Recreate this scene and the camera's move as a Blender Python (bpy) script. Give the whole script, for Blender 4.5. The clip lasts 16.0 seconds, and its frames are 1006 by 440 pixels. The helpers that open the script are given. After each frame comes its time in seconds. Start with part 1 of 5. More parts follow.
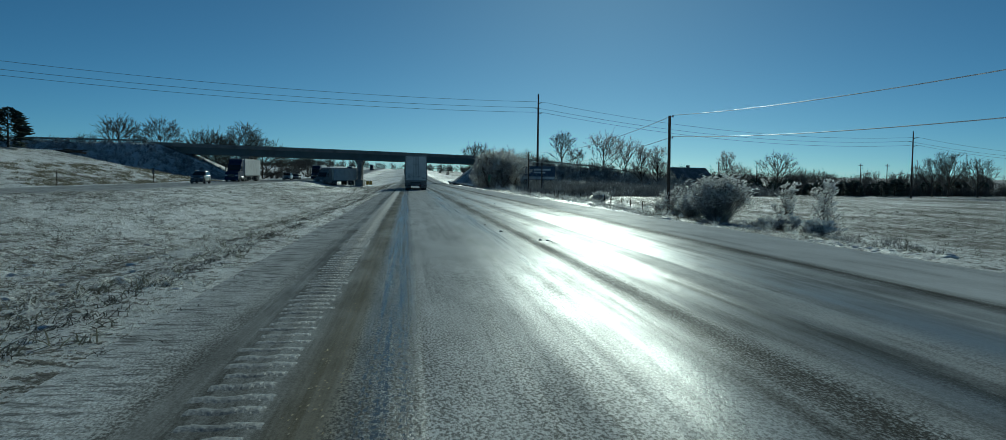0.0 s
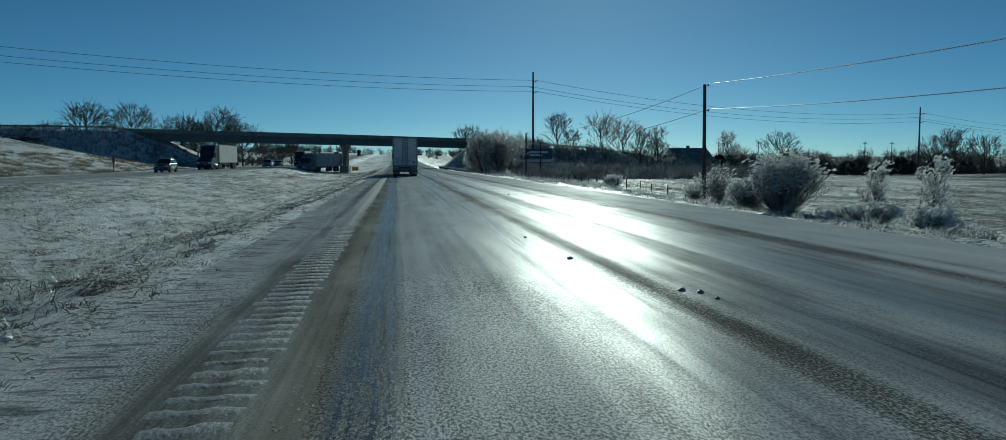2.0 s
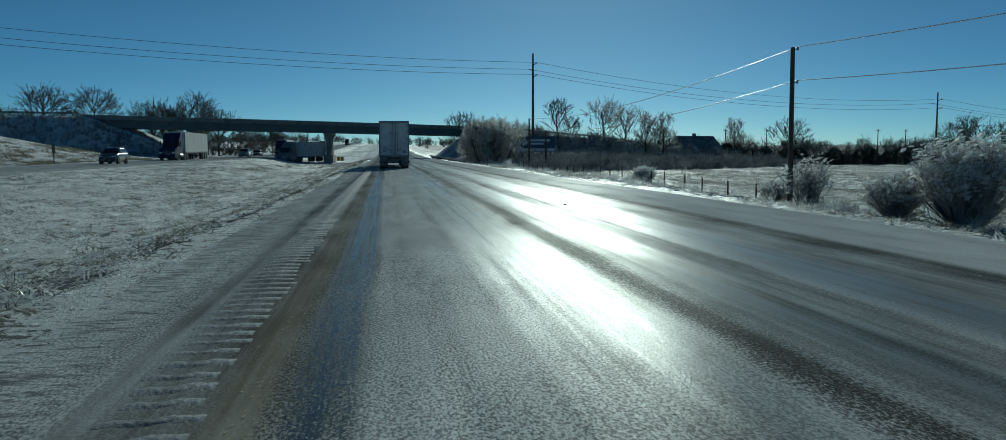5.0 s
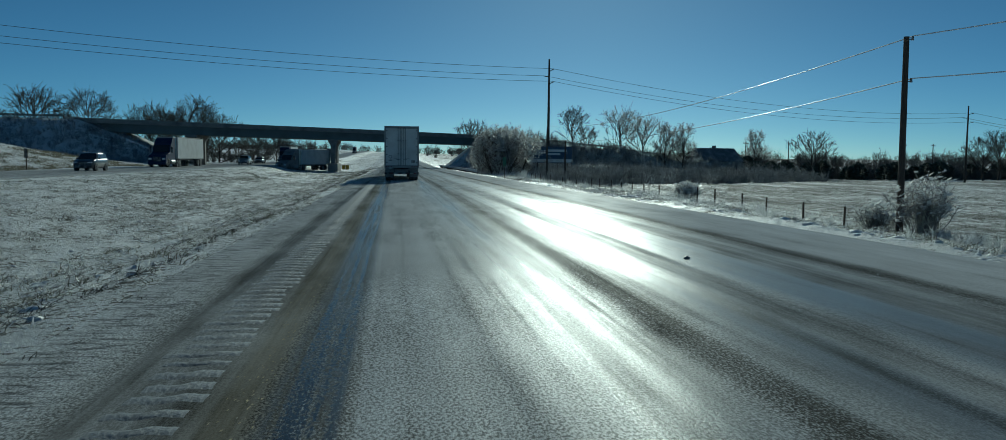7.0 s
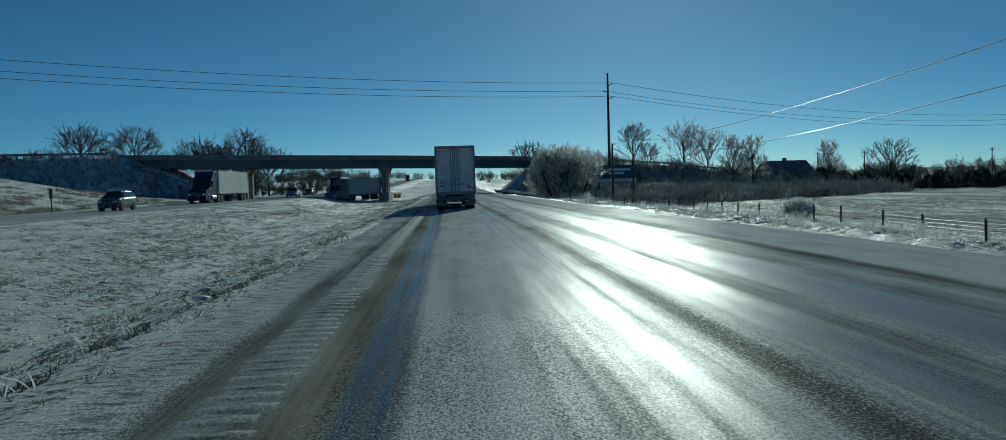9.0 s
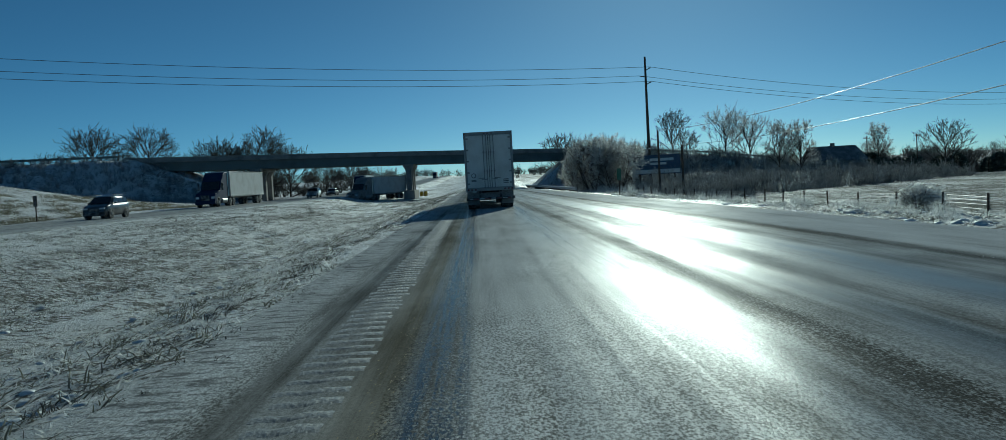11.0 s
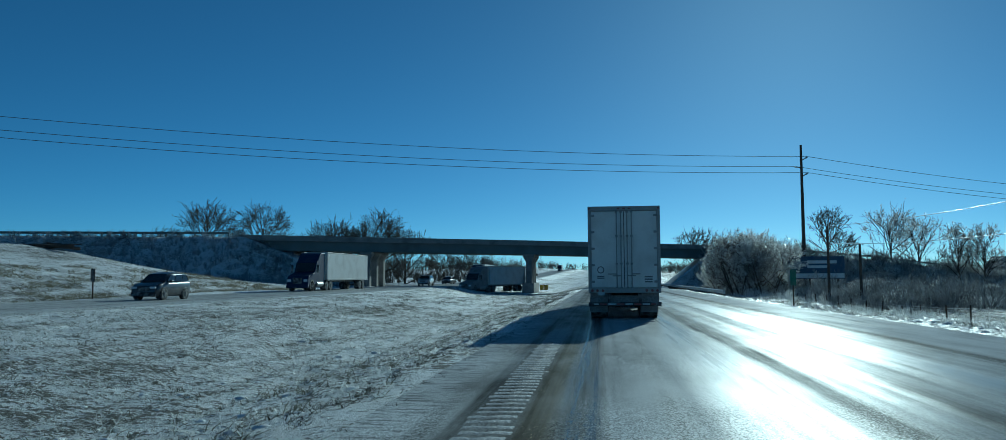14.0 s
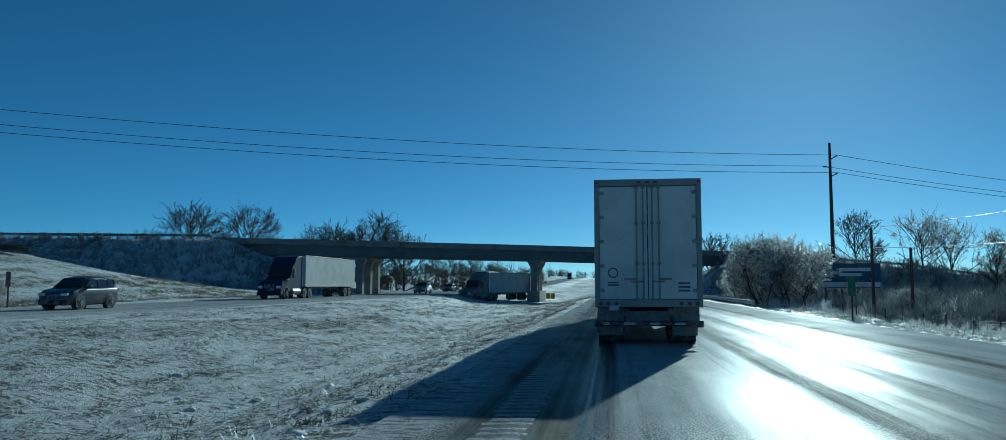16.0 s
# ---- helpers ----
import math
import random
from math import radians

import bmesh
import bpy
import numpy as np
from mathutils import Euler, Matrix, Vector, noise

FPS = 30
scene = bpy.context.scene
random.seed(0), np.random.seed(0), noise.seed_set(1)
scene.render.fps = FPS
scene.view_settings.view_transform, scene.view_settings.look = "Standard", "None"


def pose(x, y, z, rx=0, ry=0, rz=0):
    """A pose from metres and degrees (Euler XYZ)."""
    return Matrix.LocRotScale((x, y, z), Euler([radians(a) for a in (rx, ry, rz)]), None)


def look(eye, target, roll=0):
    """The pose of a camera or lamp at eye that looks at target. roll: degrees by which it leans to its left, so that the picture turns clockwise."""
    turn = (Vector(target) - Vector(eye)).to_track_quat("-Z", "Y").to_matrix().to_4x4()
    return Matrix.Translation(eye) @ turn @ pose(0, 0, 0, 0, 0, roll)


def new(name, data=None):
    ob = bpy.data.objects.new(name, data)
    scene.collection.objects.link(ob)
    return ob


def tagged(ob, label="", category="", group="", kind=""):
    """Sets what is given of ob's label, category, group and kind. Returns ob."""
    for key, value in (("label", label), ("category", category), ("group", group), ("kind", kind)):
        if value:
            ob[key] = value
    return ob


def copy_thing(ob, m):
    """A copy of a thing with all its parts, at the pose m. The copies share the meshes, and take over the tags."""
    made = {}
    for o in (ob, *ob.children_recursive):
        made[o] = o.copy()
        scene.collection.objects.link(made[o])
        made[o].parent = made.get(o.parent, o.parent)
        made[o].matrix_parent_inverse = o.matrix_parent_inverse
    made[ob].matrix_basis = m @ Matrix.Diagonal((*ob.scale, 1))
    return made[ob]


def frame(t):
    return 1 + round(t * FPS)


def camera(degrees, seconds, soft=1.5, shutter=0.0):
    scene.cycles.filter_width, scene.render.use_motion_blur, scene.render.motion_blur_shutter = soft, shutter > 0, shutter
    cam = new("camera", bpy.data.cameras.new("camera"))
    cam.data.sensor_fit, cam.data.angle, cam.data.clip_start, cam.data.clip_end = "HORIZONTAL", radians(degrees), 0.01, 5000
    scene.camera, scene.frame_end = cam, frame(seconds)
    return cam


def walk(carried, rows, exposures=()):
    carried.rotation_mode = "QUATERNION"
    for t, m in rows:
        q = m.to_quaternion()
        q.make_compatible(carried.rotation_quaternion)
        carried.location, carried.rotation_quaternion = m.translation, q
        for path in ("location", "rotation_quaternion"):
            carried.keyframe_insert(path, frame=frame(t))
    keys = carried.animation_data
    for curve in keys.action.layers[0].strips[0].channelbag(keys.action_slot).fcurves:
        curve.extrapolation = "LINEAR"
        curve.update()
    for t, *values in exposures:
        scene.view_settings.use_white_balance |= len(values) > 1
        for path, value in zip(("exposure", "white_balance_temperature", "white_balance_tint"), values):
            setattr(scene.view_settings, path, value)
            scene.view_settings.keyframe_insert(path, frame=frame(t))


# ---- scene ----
cam = camera(64.0, 16.0, soft=0.5)
METRES, EYE, TILT, LEAN, TURN = 75.0, 1.45, 0.0, 0.0, -6.74
ROWS = [
    (0.0, 0.0, 0.0, 0.0, 0.04, -3.08, -0.73),
    (0.5, -0.004, 0.0349, -0.0002, -0.26, -3.4, -0.46),
    (1.0, -0.008, 0.0699, -0.0004, -0.46, -3.86, -0.18),
    (1.5, -0.0121, 0.1044, -0.0007, -0.59, -4.09, -0.06),
    (2.0, -0.0158, 0.1375, -0.0009, -0.76, -4.23, 0.1),
    (2.5, -0.0195, 0.1705, -0.0011, -0.92, -4.5, 0.3),
    (3.0, -0.0231, 0.2026, -0.0013, -1.07, -4.7, 0.48),
    (3.5, -0.0264, 0.2337, -0.0015, -1.26, -4.94, 0.63),
    (4.0, -0.0298, 0.2648, -0.0016, -1.43, -5.06, 0.66),
    (6.5, -0.0445, 0.4125, -0.0003, -1.25, -4.67, -0.62),
    (7.0, -0.0479, 0.4428, -0.0004, -0.94, -4.3, -0.54),
    (7.5, -0.0515, 0.4742, -0.0006, -0.08, -3.21, -0.27),
    (8.0, -0.0547, 0.504, -0.001, 0.99, -2.43, -0.04),
    (8.5, -0.0582, 0.5353, -0.0011, 2.03, -2.58, 1.11),
    (9.0, -0.0618, 0.5664, -0.0014, 2.8, -2.61, 1.71),
    (11.5, -0.084, 0.7188, -0.0029, 4.89, -2.96, 3.29),
    (12.0, -0.0872, 0.7479, -0.003, 5.16, -3.04, 3.57),
    (12.5, -0.0906, 0.7764, -0.0021, 9.67, -1.75, 4.13),
    (12.7, -0.092, 0.7879, -0.0018, 11.98, -0.22, 3.77),
    (12.8, -0.0928, 0.7938, -0.0017, 12.41, 0.62, 3.46),
    (12.9, -0.0935, 0.7997, -0.0017, 12.57, 1.43, 3.12),
    (13.0, -0.0943, 0.8058, -0.0017, 12.76, 2.12, 2.76),
    (13.5, -0.0982, 0.8371, -0.0019, 13.37, 3.52, 1.0),
    (14.0, -0.1019, 0.8677, -0.0019, 13.65, 4.06, 0.32),
    (14.5, -0.1054, 0.8978, -0.002, 13.66, 4.25, 0.15),
    (15.0, -0.1092, 0.9285, -0.0022, 13.81, 4.52, 0.05),
    (15.5, -0.1134, 0.9612, -0.0023, 14.17, 4.68, -0.07),
    (16.0, -0.1173, 0.9929, -0.0026, 14.38, 4.61, 0.03),
]

def camera_rows():
    for t, x, y, z, yaw, pitch, roll in ROWS:
        yield t, pose(0, 0, EYE, TILT, LEAN, TURN) @ pose(METRES * x, METRES * y, METRES * z, 90 + pitch, roll, yaw)


walk(cam, list(camera_rows()), [(0.0, -1.08, 5620, -16), (9.0, -1.08, 5620, -16), (12.0, -0.8, 5550, -17), (13.5, -0.7, 4880, -20), (16.0, -0.7, 4880, -20)])

# ---- light: low winter sun ahead and to the right, clear sky ----
SUN_AZ, SUN_EL = 13.4, 19.5
world = bpy.data.worlds.new("winter_sky")
scene.world = world
world.use_nodes = True
wn, wl = world.node_tree.nodes, world.node_tree.links
sky = wn.new("ShaderNodeTexSky")
sky.sky_type = "NISHITA"
sky.sun_disc = False
sky.sun_elevation, sky.sun_rotation = radians(SUN_EL), radians(SUN_AZ)
sky.air_density, sky.dust_density, sky.ozone_density = 0.65, 0.8, 5.6
sky.altitude = 2500
deep = wn.new("ShaderNodeHueSaturation")
deep.inputs["Hue"].default_value, deep.inputs["Saturation"].default_value = 0.5, 1.0
tone = wn.new("ShaderNodeMix")
tone.data_type, tone.blend_type = "RGBA", "MULTIPLY"
tone.inputs["Factor"].default_value, tone.inputs["B"].default_value = 1.0, (0.96, 1.08, 0.96, 1)
wl.new(sky.outputs["Color"], deep.inputs["Color"])
wl.new(deep.outputs["Color"], tone.inputs["A"])
wl.new(tone.outputs["Result"], wn["Background"].inputs["Color"])
wn["Background"].inputs["Strength"].default_value = 0.094
sun = new("sun", bpy.data.lights.new("sun", "SUN"))
sun.data.energy, sun.data.angle, sun.data.color = 5.0, radians(0.6), (1.0, 0.94, 0.84)
az, el = radians(SUN_AZ), radians(SUN_EL)
to_sun = Vector((math.sin(az) * math.cos(el), math.cos(az) * math.cos(el), math.sin(el)))
sun.matrix_world = look(to_sun * 300, (0, 0, 0))


# ---- materials ----
def mat(name, color, rough=0.7, metal=0.0, grain=0.0, scale=20.0, dirt=0.0, dirt_scale=1.5, dirt_color=(0.2, 0.19, 0.17), bump=0.0, spec=0.5, coat=0.0, detail=6.0, stretch=(1, 1, 1)):
    """A surface of one colour with fine grain, larger dirt and a fine relief."""
    m = bpy.data.materials.new(name)
    m.use_nodes = True
    n, l = m.node_tree.nodes, m.node_tree.links
    b = n["Principled BSDF"]
    b.inputs["Base Color"].default_value = (*color, 1)
    b.inputs["Roughness"].default_value, b.inputs["Metallic"].default_value = rough, metal
    b.inputs["Specular IOR Level"].default_value, b.inputs["Coat Weight"].default_value = spec, coat
    if not (grain or dirt or bump):
        return m
    tc = n.new("ShaderNodeTexCoord")
    mp = n.new("ShaderNodeMapping")
    mp.inputs["Scale"].default_value = stretch
    l.new(tc.outputs["Object"], mp.inputs["Vector"])
    fine = n.new("ShaderNodeTexNoise")
    fine.inputs["Scale"].default_value, fine.inputs["Detail"].default_value = scale, detail
    l.new(mp.outputs["Vector"], fine.inputs["Vector"])
    big = n.new("ShaderNodeTexNoise")
    big.inputs["Scale"].default_value, big.inputs["Detail"].default_value = dirt_scale, 8.0
    l.new(mp.outputs["Vector"], big.inputs["Vector"])
    ramp = n.new("ShaderNodeMapRange")
    ramp.inputs["From Min"].default_value, ramp.inputs["From Max"].default_value = 0.45, 0.68
    ramp.inputs["To Max"].default_value = dirt
    l.new(big.outputs["Fac"], ramp.inputs["Value"])
    one = n.new("ShaderNodeMix")
    one.data_type = "RGBA"
    one.inputs["A"].default_value, one.inputs["B"].default_value = (*color, 1), (*dirt_color, 1)
    l.new(ramp.outputs["Result"], one.inputs["Factor"])
    gr = n.new("ShaderNodeMapRange")
    gr.inputs["From Min"].default_value, gr.inputs["From Max"].default_value = 0.3, 0.7
    gr.inputs["To Min"].default_value, gr.inputs["To Max"].default_value = 1 - grain, 1 + grain
    l.new(fine.outputs["Fac"], gr.inputs["Value"])
    two = n.new("ShaderNodeMix")
    two.data_type, two.blend_type = "RGBA", "MULTIPLY"
    two.inputs["Factor"].default_value = 1.0
    l.new(one.outputs["Result"], two.inputs["A"])
    l.new(gr.outputs["Result"], two.inputs["B"])
    l.new(two.outputs["Result"], b.inputs["Base Color"])
    if bump:
        bp = n.new("ShaderNodeBump")
        bp.inputs["Strength"].default_value, bp.inputs["Distance"].default_value = bump, 0.02
        l.new(fine.outputs["Fac"], bp.inputs["Height"])
        l.new(bp.outputs["Normal"], b.inputs["Normal"])
    return m


class Graph:
    """Short hand for node graphs."""

    def __init__(self, name):
        self.m = bpy.data.materials.new(name)
        self.m.use_nodes = True
        self.n, self.l = self.m.node_tree.nodes, self.m.node_tree.links
        self.b = self.n["Principled BSDF"]
        self.tc = self.n.new("ShaderNodeTexCoord").outputs["Object"]

    def put(self, socket, value):
        if isinstance(value, bpy.types.NodeSocket):
            self.l.new(value, socket)
        else:
            socket.default_value = value

    def noise(self, scale, stretch=(1, 1, 1), detail=5.0, rough=0.55):
        mp = self.n.new("ShaderNodeMapping")
        mp.inputs["Scale"].default_value = stretch
        self.l.new(self.tc, mp.inputs["Vector"])
        t = self.n.new("ShaderNodeTexNoise")
        t.inputs["Scale"].default_value, t.inputs["Detail"].default_value, t.inputs["Roughness"].default_value = scale, detail, rough
        self.l.new(mp.outputs["Vector"], t.inputs["Vector"])
        return t.outputs["Fac"]

    def math(self, op, a, b=0.0, c=0.0):
        t = self.n.new("ShaderNodeMath")
        t.operation = op
        for k, v in enumerate((a, b, c)):
            self.put(t.inputs[k], v)
        return t.outputs[0]

    def span(self, v, a, b, c=0.0, d=1.0):
        t = self.n.new("ShaderNodeMapRange")
        for k, q in zip(("Value", "From Min", "From Max", "To Min", "To Max"), (v, a, b, c, d)):
            self.put(t.inputs[k], q)
        return t.outputs["Result"]

    def mix(self, f, a, b, kind="MIX"):
        t = self.n.new("ShaderNodeMix")
        t.data_type, t.blend_type = "RGBA", kind
        for k, q in zip(("Factor", "A", "B"), (f, a, b)):
            self.put(t.inputs[k], (*q, 1) if isinstance(q, tuple) and len(q) == 3 else q)
        return t.outputs["Result"]

    def xyz(self):
        t = self.n.new("ShaderNodeSeparateXYZ")
        self.l.new(self.tc, t.inputs[0])
        return t.outputs

    def bump(self, h, strength, dist=0.02):
        t = self.n.new("ShaderNodeBump")
        t.inputs["Strength"].default_value, t.inputs["Distance"].default_value = strength, dist
        self.l.new(h, t.inputs["Height"])
        self.l.new(t.outputs["Normal"], self.b.inputs["Normal"])


def snow_ground():
    """Thin wind-packed snow with dead grass and soil showing through in fine streaks."""
    g = Graph("snowy_grass")
    fine = g.noise(16.0, (1, 0.8, 1), 9, 0.75)
    ripple = g.noise(4.6, (0.5, 1.4, 1), 7, 0.7)
    mid = g.noise(0.9, (1.0, 0.4, 1), 6, 0.65)
    big = g.noise(0.08, (1.4, 0.4, 1), 4)
    cover = g.math("ADD", g.math("MULTIPLY", mid, 0.3), g.math("ADD", g.math("MULTIPLY", fine, 0.6), g.math("ADD", g.math("MULTIPLY", big, 0.3), g.math("MULTIPLY", ripple, 0.55))))
    field = g.span(g.xyz()[0], 23.0, 34.0, 0.0, 0.05)
    bare = g.span(g.math("ADD", cover, field), 0.893, 0.928)
    snow = g.mix(g.span(g.noise(0.7), 0.35, 0.7), (0.88, 0.89, 0.90), (0.72, 0.725, 0.72))
    grass = g.mix(g.span(g.noise(22.0), 0.35, 0.65), (0.06, 0.058, 0.05), (0.24, 0.225, 0.19))
    g.put(g.b.inputs["Base Color"], g.mix(bare, snow, grass))
    g.put(g.b.inputs["Roughness"], g.span(bare, 0, 1, 0.5, 0.9))
    g.bump(g.math("ADD", g.math("MULTIPLY", fine, 0.55), g.math("ADD", g.math("MULTIPLY", mid, 0.7), g.math("MULTIPLY", ripple, 0.9))), 1.0, 0.2)
    return g.m


def icy_road(name, bands, shine=1.0, x0=-2.5, x1=9.7):
    """Pavement under a thin glaze of ice and packed snow; bands across it: place, snow cover, gloss."""
    g = Graph(name)
    x = g.xyz()[0]
    wob = g.math("ADD", x, g.math("MULTIPLY", g.math("SUBTRACT", g.noise(0.25, (0.5, 0.12, 1), 3), 0.5), 0.45))
    ramp = g.n.new("ShaderNodeValToRGB")
    g.put(ramp.inputs[0], g.span(wob, x0, x1))
    el = ramp.color_ramp.elements
    for k, (p, c, q, gr) in enumerate(bands):
        e = el[k] if k < 2 else el.new((p - x0) / (x1 - x0))
        e.position, e.color = (p - x0) / (x1 - x0), (c, q, gr, 1)
    sep = g.n.new("ShaderNodeSeparateColor")
    g.put(sep.inputs[0], ramp.outputs[0])
    cover, gloss, coarse = sep.outputs[0], sep.outputs[1], sep.outputs[2]
    along = g.noise(1.0, (2.6, 0.03, 1), 8, 0.75)
    streak = g.noise(1.0, (4.0, 0.06, 1), 5, 0.7)
    grain = g.math("SUBTRACT", g.span(g.noise(52.0, (1, 0.55, 1), 4, 0.65), 0.4, 0.6), 0.5)
    soft = g.math("ADD", 0.3, g.math("MULTIPLY", coarse, 0.4))
    fine = g.math("ADD", 0.5, g.math("ADD", g.math("MULTIPLY", g.math("MULTIPLY", grain, coarse), 0.6), g.math("MULTIPLY", g.math("SUBTRACT", g.noise(95.0, (1, 0.6, 1), 5, 0.8), 0.5), soft)))
    speck = g.noise(75.0, (1, 0.8, 1), 3, 0.7)
    mid = g.noise(1.1, (1, 0.3, 1), 6, 0.6)
    lump = g.math("ADD", g.math("MULTIPLY", along, 0.9), g.math("ADD", g.math("MULTIPLY", fine, 0.6), g.math("MULTIPLY", mid, 0.5)))
    snow = g.span(g.math("ADD", lump, g.math("MULTIPLY", cover, 0.55)), 1.05, 1.43)
    wet = g.mix(g.span(speck, 0.35, 0.65), (0.045, 0.045, 0.042), (0.15, 0.142, 0.122))
    frost = g.mix(g.span(fine, 0.3, 0.75), (0.27, 0.27, 0.26), (0.60, 0.605, 0.595))
    packed = g.mix(g.span(fine, 0.3, 0.75), (0.42, 0.425, 0.42), (0.80, 0.81, 0.82))
    frost = g.mix(g.span(cover, 0.6, 1.0), frost, packed)
    silt = g.math("MULTIPLY", g.span(g.math("ABSOLUTE", g.math("ADD", wob, 0.62)), 0.1, 0.34, 1.0, 0.0), g.span(g.math("ADD", fine, g.math("MULTIPLY", streak, 0.5)), 0.55, 1.0))
    coat = g.mix(g.math("MULTIPLY", silt, 0.75), g.mix(snow, wet, frost), (0.33, 0.29, 0.2))
    shiny = g.math("MULTIPLY", gloss, g.span(g.math("ADD", streak, g.math("MULTIPLY", mid, 0.5)), 0.5, 0.85))

    def band(a, b, soft):
        return g.math("MULTIPLY", g.span(wob, a - soft, a), g.span(wob, b, b + soft, 1.0, 0.0))
    crust = g.math("ADD", g.noise(42.0, (1, 0.45, 1), 4, 0.7), g.math("MULTIPLY", g.math("SUBTRACT", g.noise(1.0, (15.0, 0.15, 1), 5, 0.7), 0.5), 0.8))
    black = g.math("MULTIPLY", band(-0.32, -0.05, 0.16), g.span(crust, 0.57, 0.44))
    sheen = g.math("MULTIPLY", g.math("MAXIMUM", band(4.95, 5.5, 0.35), g.math("MULTIPLY", band(3.6, 3.9, 0.25), 0.7)), g.span(g.math("ADD", along, g.math("MULTIPLY", mid, 0.4)), 0.58, 0.78, 0.05, 0.55))
    ice = g.math("MAXIMUM", black, sheen)
    ridge = g.noise(8.0, (0.35, 1.3, 1), 6, 0.7)
    shoulder = g.span(wob, -1.95, -1.6, 1.0, 0.0)
    coat = g.mix(g.math("MULTIPLY", shoulder, g.span(ridge, 0.5, 0.6, 0.0, 0.75)), coat, (0.11, 0.11, 0.105))
    coat = g.mix(1.0, coat, g.span(g.math("ADD", mid, g.math("MULTIPLY", along, 0.6)), 0.6, 1.0, 0.8, 1.1), "MULTIPLY")
    g.put(g.b.inputs["Base Color"], g.mix(ice, coat, (0.03, 0.032, 0.036)))
    g.put(g.b.inputs["Roughness"], g.span(ice, 0, 1, g.span(shiny, 0, 1, 0.4, 0.25), 0.22))
    g.put(g.b.inputs["Specular IOR Level"], g.span(ice, 0, 1, g.math("MULTIPLY", g.span(shiny, 0, 1, 0.0, 0.027 * shine), g.span(fine, 0.25, 0.75, 0.35, 1.6)), 0.12))
    relief = g.math("ADD", g.math("MULTIPLY", fine, 0.8), g.math("ADD", g.math("MULTIPLY", along, 0.12), g.math("ADD", g.math("MULTIPLY", speck, 0.12), g.math("MULTIPLY", g.math("MULTIPLY", ridge, shoulder), 12.0))))
    g.bump(g.math("MULTIPLY", relief, g.span(ice, 0, 1, 1.0, 0.4)), 0.22, 0.02)
    return g.m


def backlit(name, color, rough, glow, vary=0.35, scale=2.0, spec=0.5):
    """Thin or icy stuff that lets some sun through."""
    g = Graph(name)
    tone = g.span(g.noise(scale, detail=3), 0.3, 0.7, 1 - vary, 1 + vary)
    col = g.mix(1.0, color, tone, "MULTIPLY")
    g.put(g.b.inputs["Base Color"], col)
    g.put(g.b.inputs["Roughness"], rough)
    g.put(g.b.inputs["Specular IOR Level"], spec)
    tr = g.n.new("ShaderNodeBsdfTranslucent")
    g.put(tr.inputs["Color"], col)
    mx = g.n.new("ShaderNodeMixShader")
    g.put(mx.inputs[0], glow)
    g.l.new(g.b.outputs[0], mx.inputs[1])
    g.l.new(tr.outputs[0], mx.inputs[2])
    g.l.new(mx.outputs[0], g.n["Material Output"].inputs["Surface"])
    return g.m


M_GROUND = snow_ground()
M_ROAD = icy_road("icy_road", [(-2.5, 0.98, 0.02, 0.7), (-1.95, 0.88, 0.02, 0.9), (-1.7, 0.6, 0.05, 0.8), (-1.52, 0.4, 0.1, 0.1), (-1.4, 0.38, 0.1, 0.2), (-0.85, 0.38, 0.1, 0.2), (-0.75, 0.34, 0.05, 0.1), (-0.55, 0.38, 0.05, 0.1), (-0.45, 0.2, 0.3, 0.9), (0.0, 0.2, 0.3, 1.0), (0.12, 0.82, 0.12, 1.0), (1.1, 0.82, 0.15, 0.9), (1.8, 0.6, 0.9, 0.6), (2.3, 0.5, 0.95, 0.4), (2.55, 0.6, 0.6, 0.5),
                              (2.72, 0.25, 0.25, 0.9), (2.8, 0.2, 0.1, 1.0), (2.98, 0.2, 0.1, 1.0), (3.15, 0.5, 0.36, 0.4), (3.7, 0.45, 0.36, 0.2), (3.84, 0.15, 0.15, 0.5), (3.94, 0.15, 0.15, 0.5), (4.05, 0.5, 0.3, 0.2), (4.7, 0.68, 0.22, 0.4), (5.3, 0.58, 0.3, 0.1), (6.1, 0.58, 0.3, 0.1), (6.5, 0.6, 0.25, 0.2), (6.82, 0.2, 0.1, 0.5), (6.95, 0.2, 0.05, 0.5), (7.3, 0.95, 0.05, 0.2), (8.8, 0.95, 0.05, 0.2), (9.7, 0.95, 0.05, 0.5)])
M_ROAD_FAR = icy_road("icy_road_far", [(-33.5, 0.95, 0.1, 0.2), (-32.2, 0.85, 0.1, 0.2), (-30.9, 0.68, 0.1, 0.2), (-29.8, 0.85, 0.1, 0.2), (-29.0, 0.68, 0.1, 0.2), (-28.0, 0.88, 0.1, 0.2), (-27.0, 0.68, 0.1, 0.2), (-26.2, 0.85, 0.1, 0.2), (-25.4, 0.68, 0.1, 0.2), (-24.6, 0.88, 0.1, 0.2), (-23.2, 0.98, 0.1, 0.2)], 0.7, -33.5, -23.2)
M_YELLOW = mat("worn_yellow_paint", (0.34, 0.27, 0.12), 0.6, grain=0.5, scale=30, dirt=0.8, dirt_scale=8, dirt_color=(0.16, 0.15, 0.13), bump=0.4)
M_SNOW = mat("packed_snow", (0.74, 0.75, 0.76), 0.6, grain=0.15, scale=12, dirt=0.6, dirt_scale=2, dirt_color=(0.45, 0.44, 0.42), bump=0.6)
M_SLUSH = mat("grey_slush_ice", (0.235, 0.235, 0.228), 0.5, grain=0.3, scale=18, dirt=0.7, dirt_scale=3, dirt_color=(0.18, 0.175, 0.165), bump=0.5)
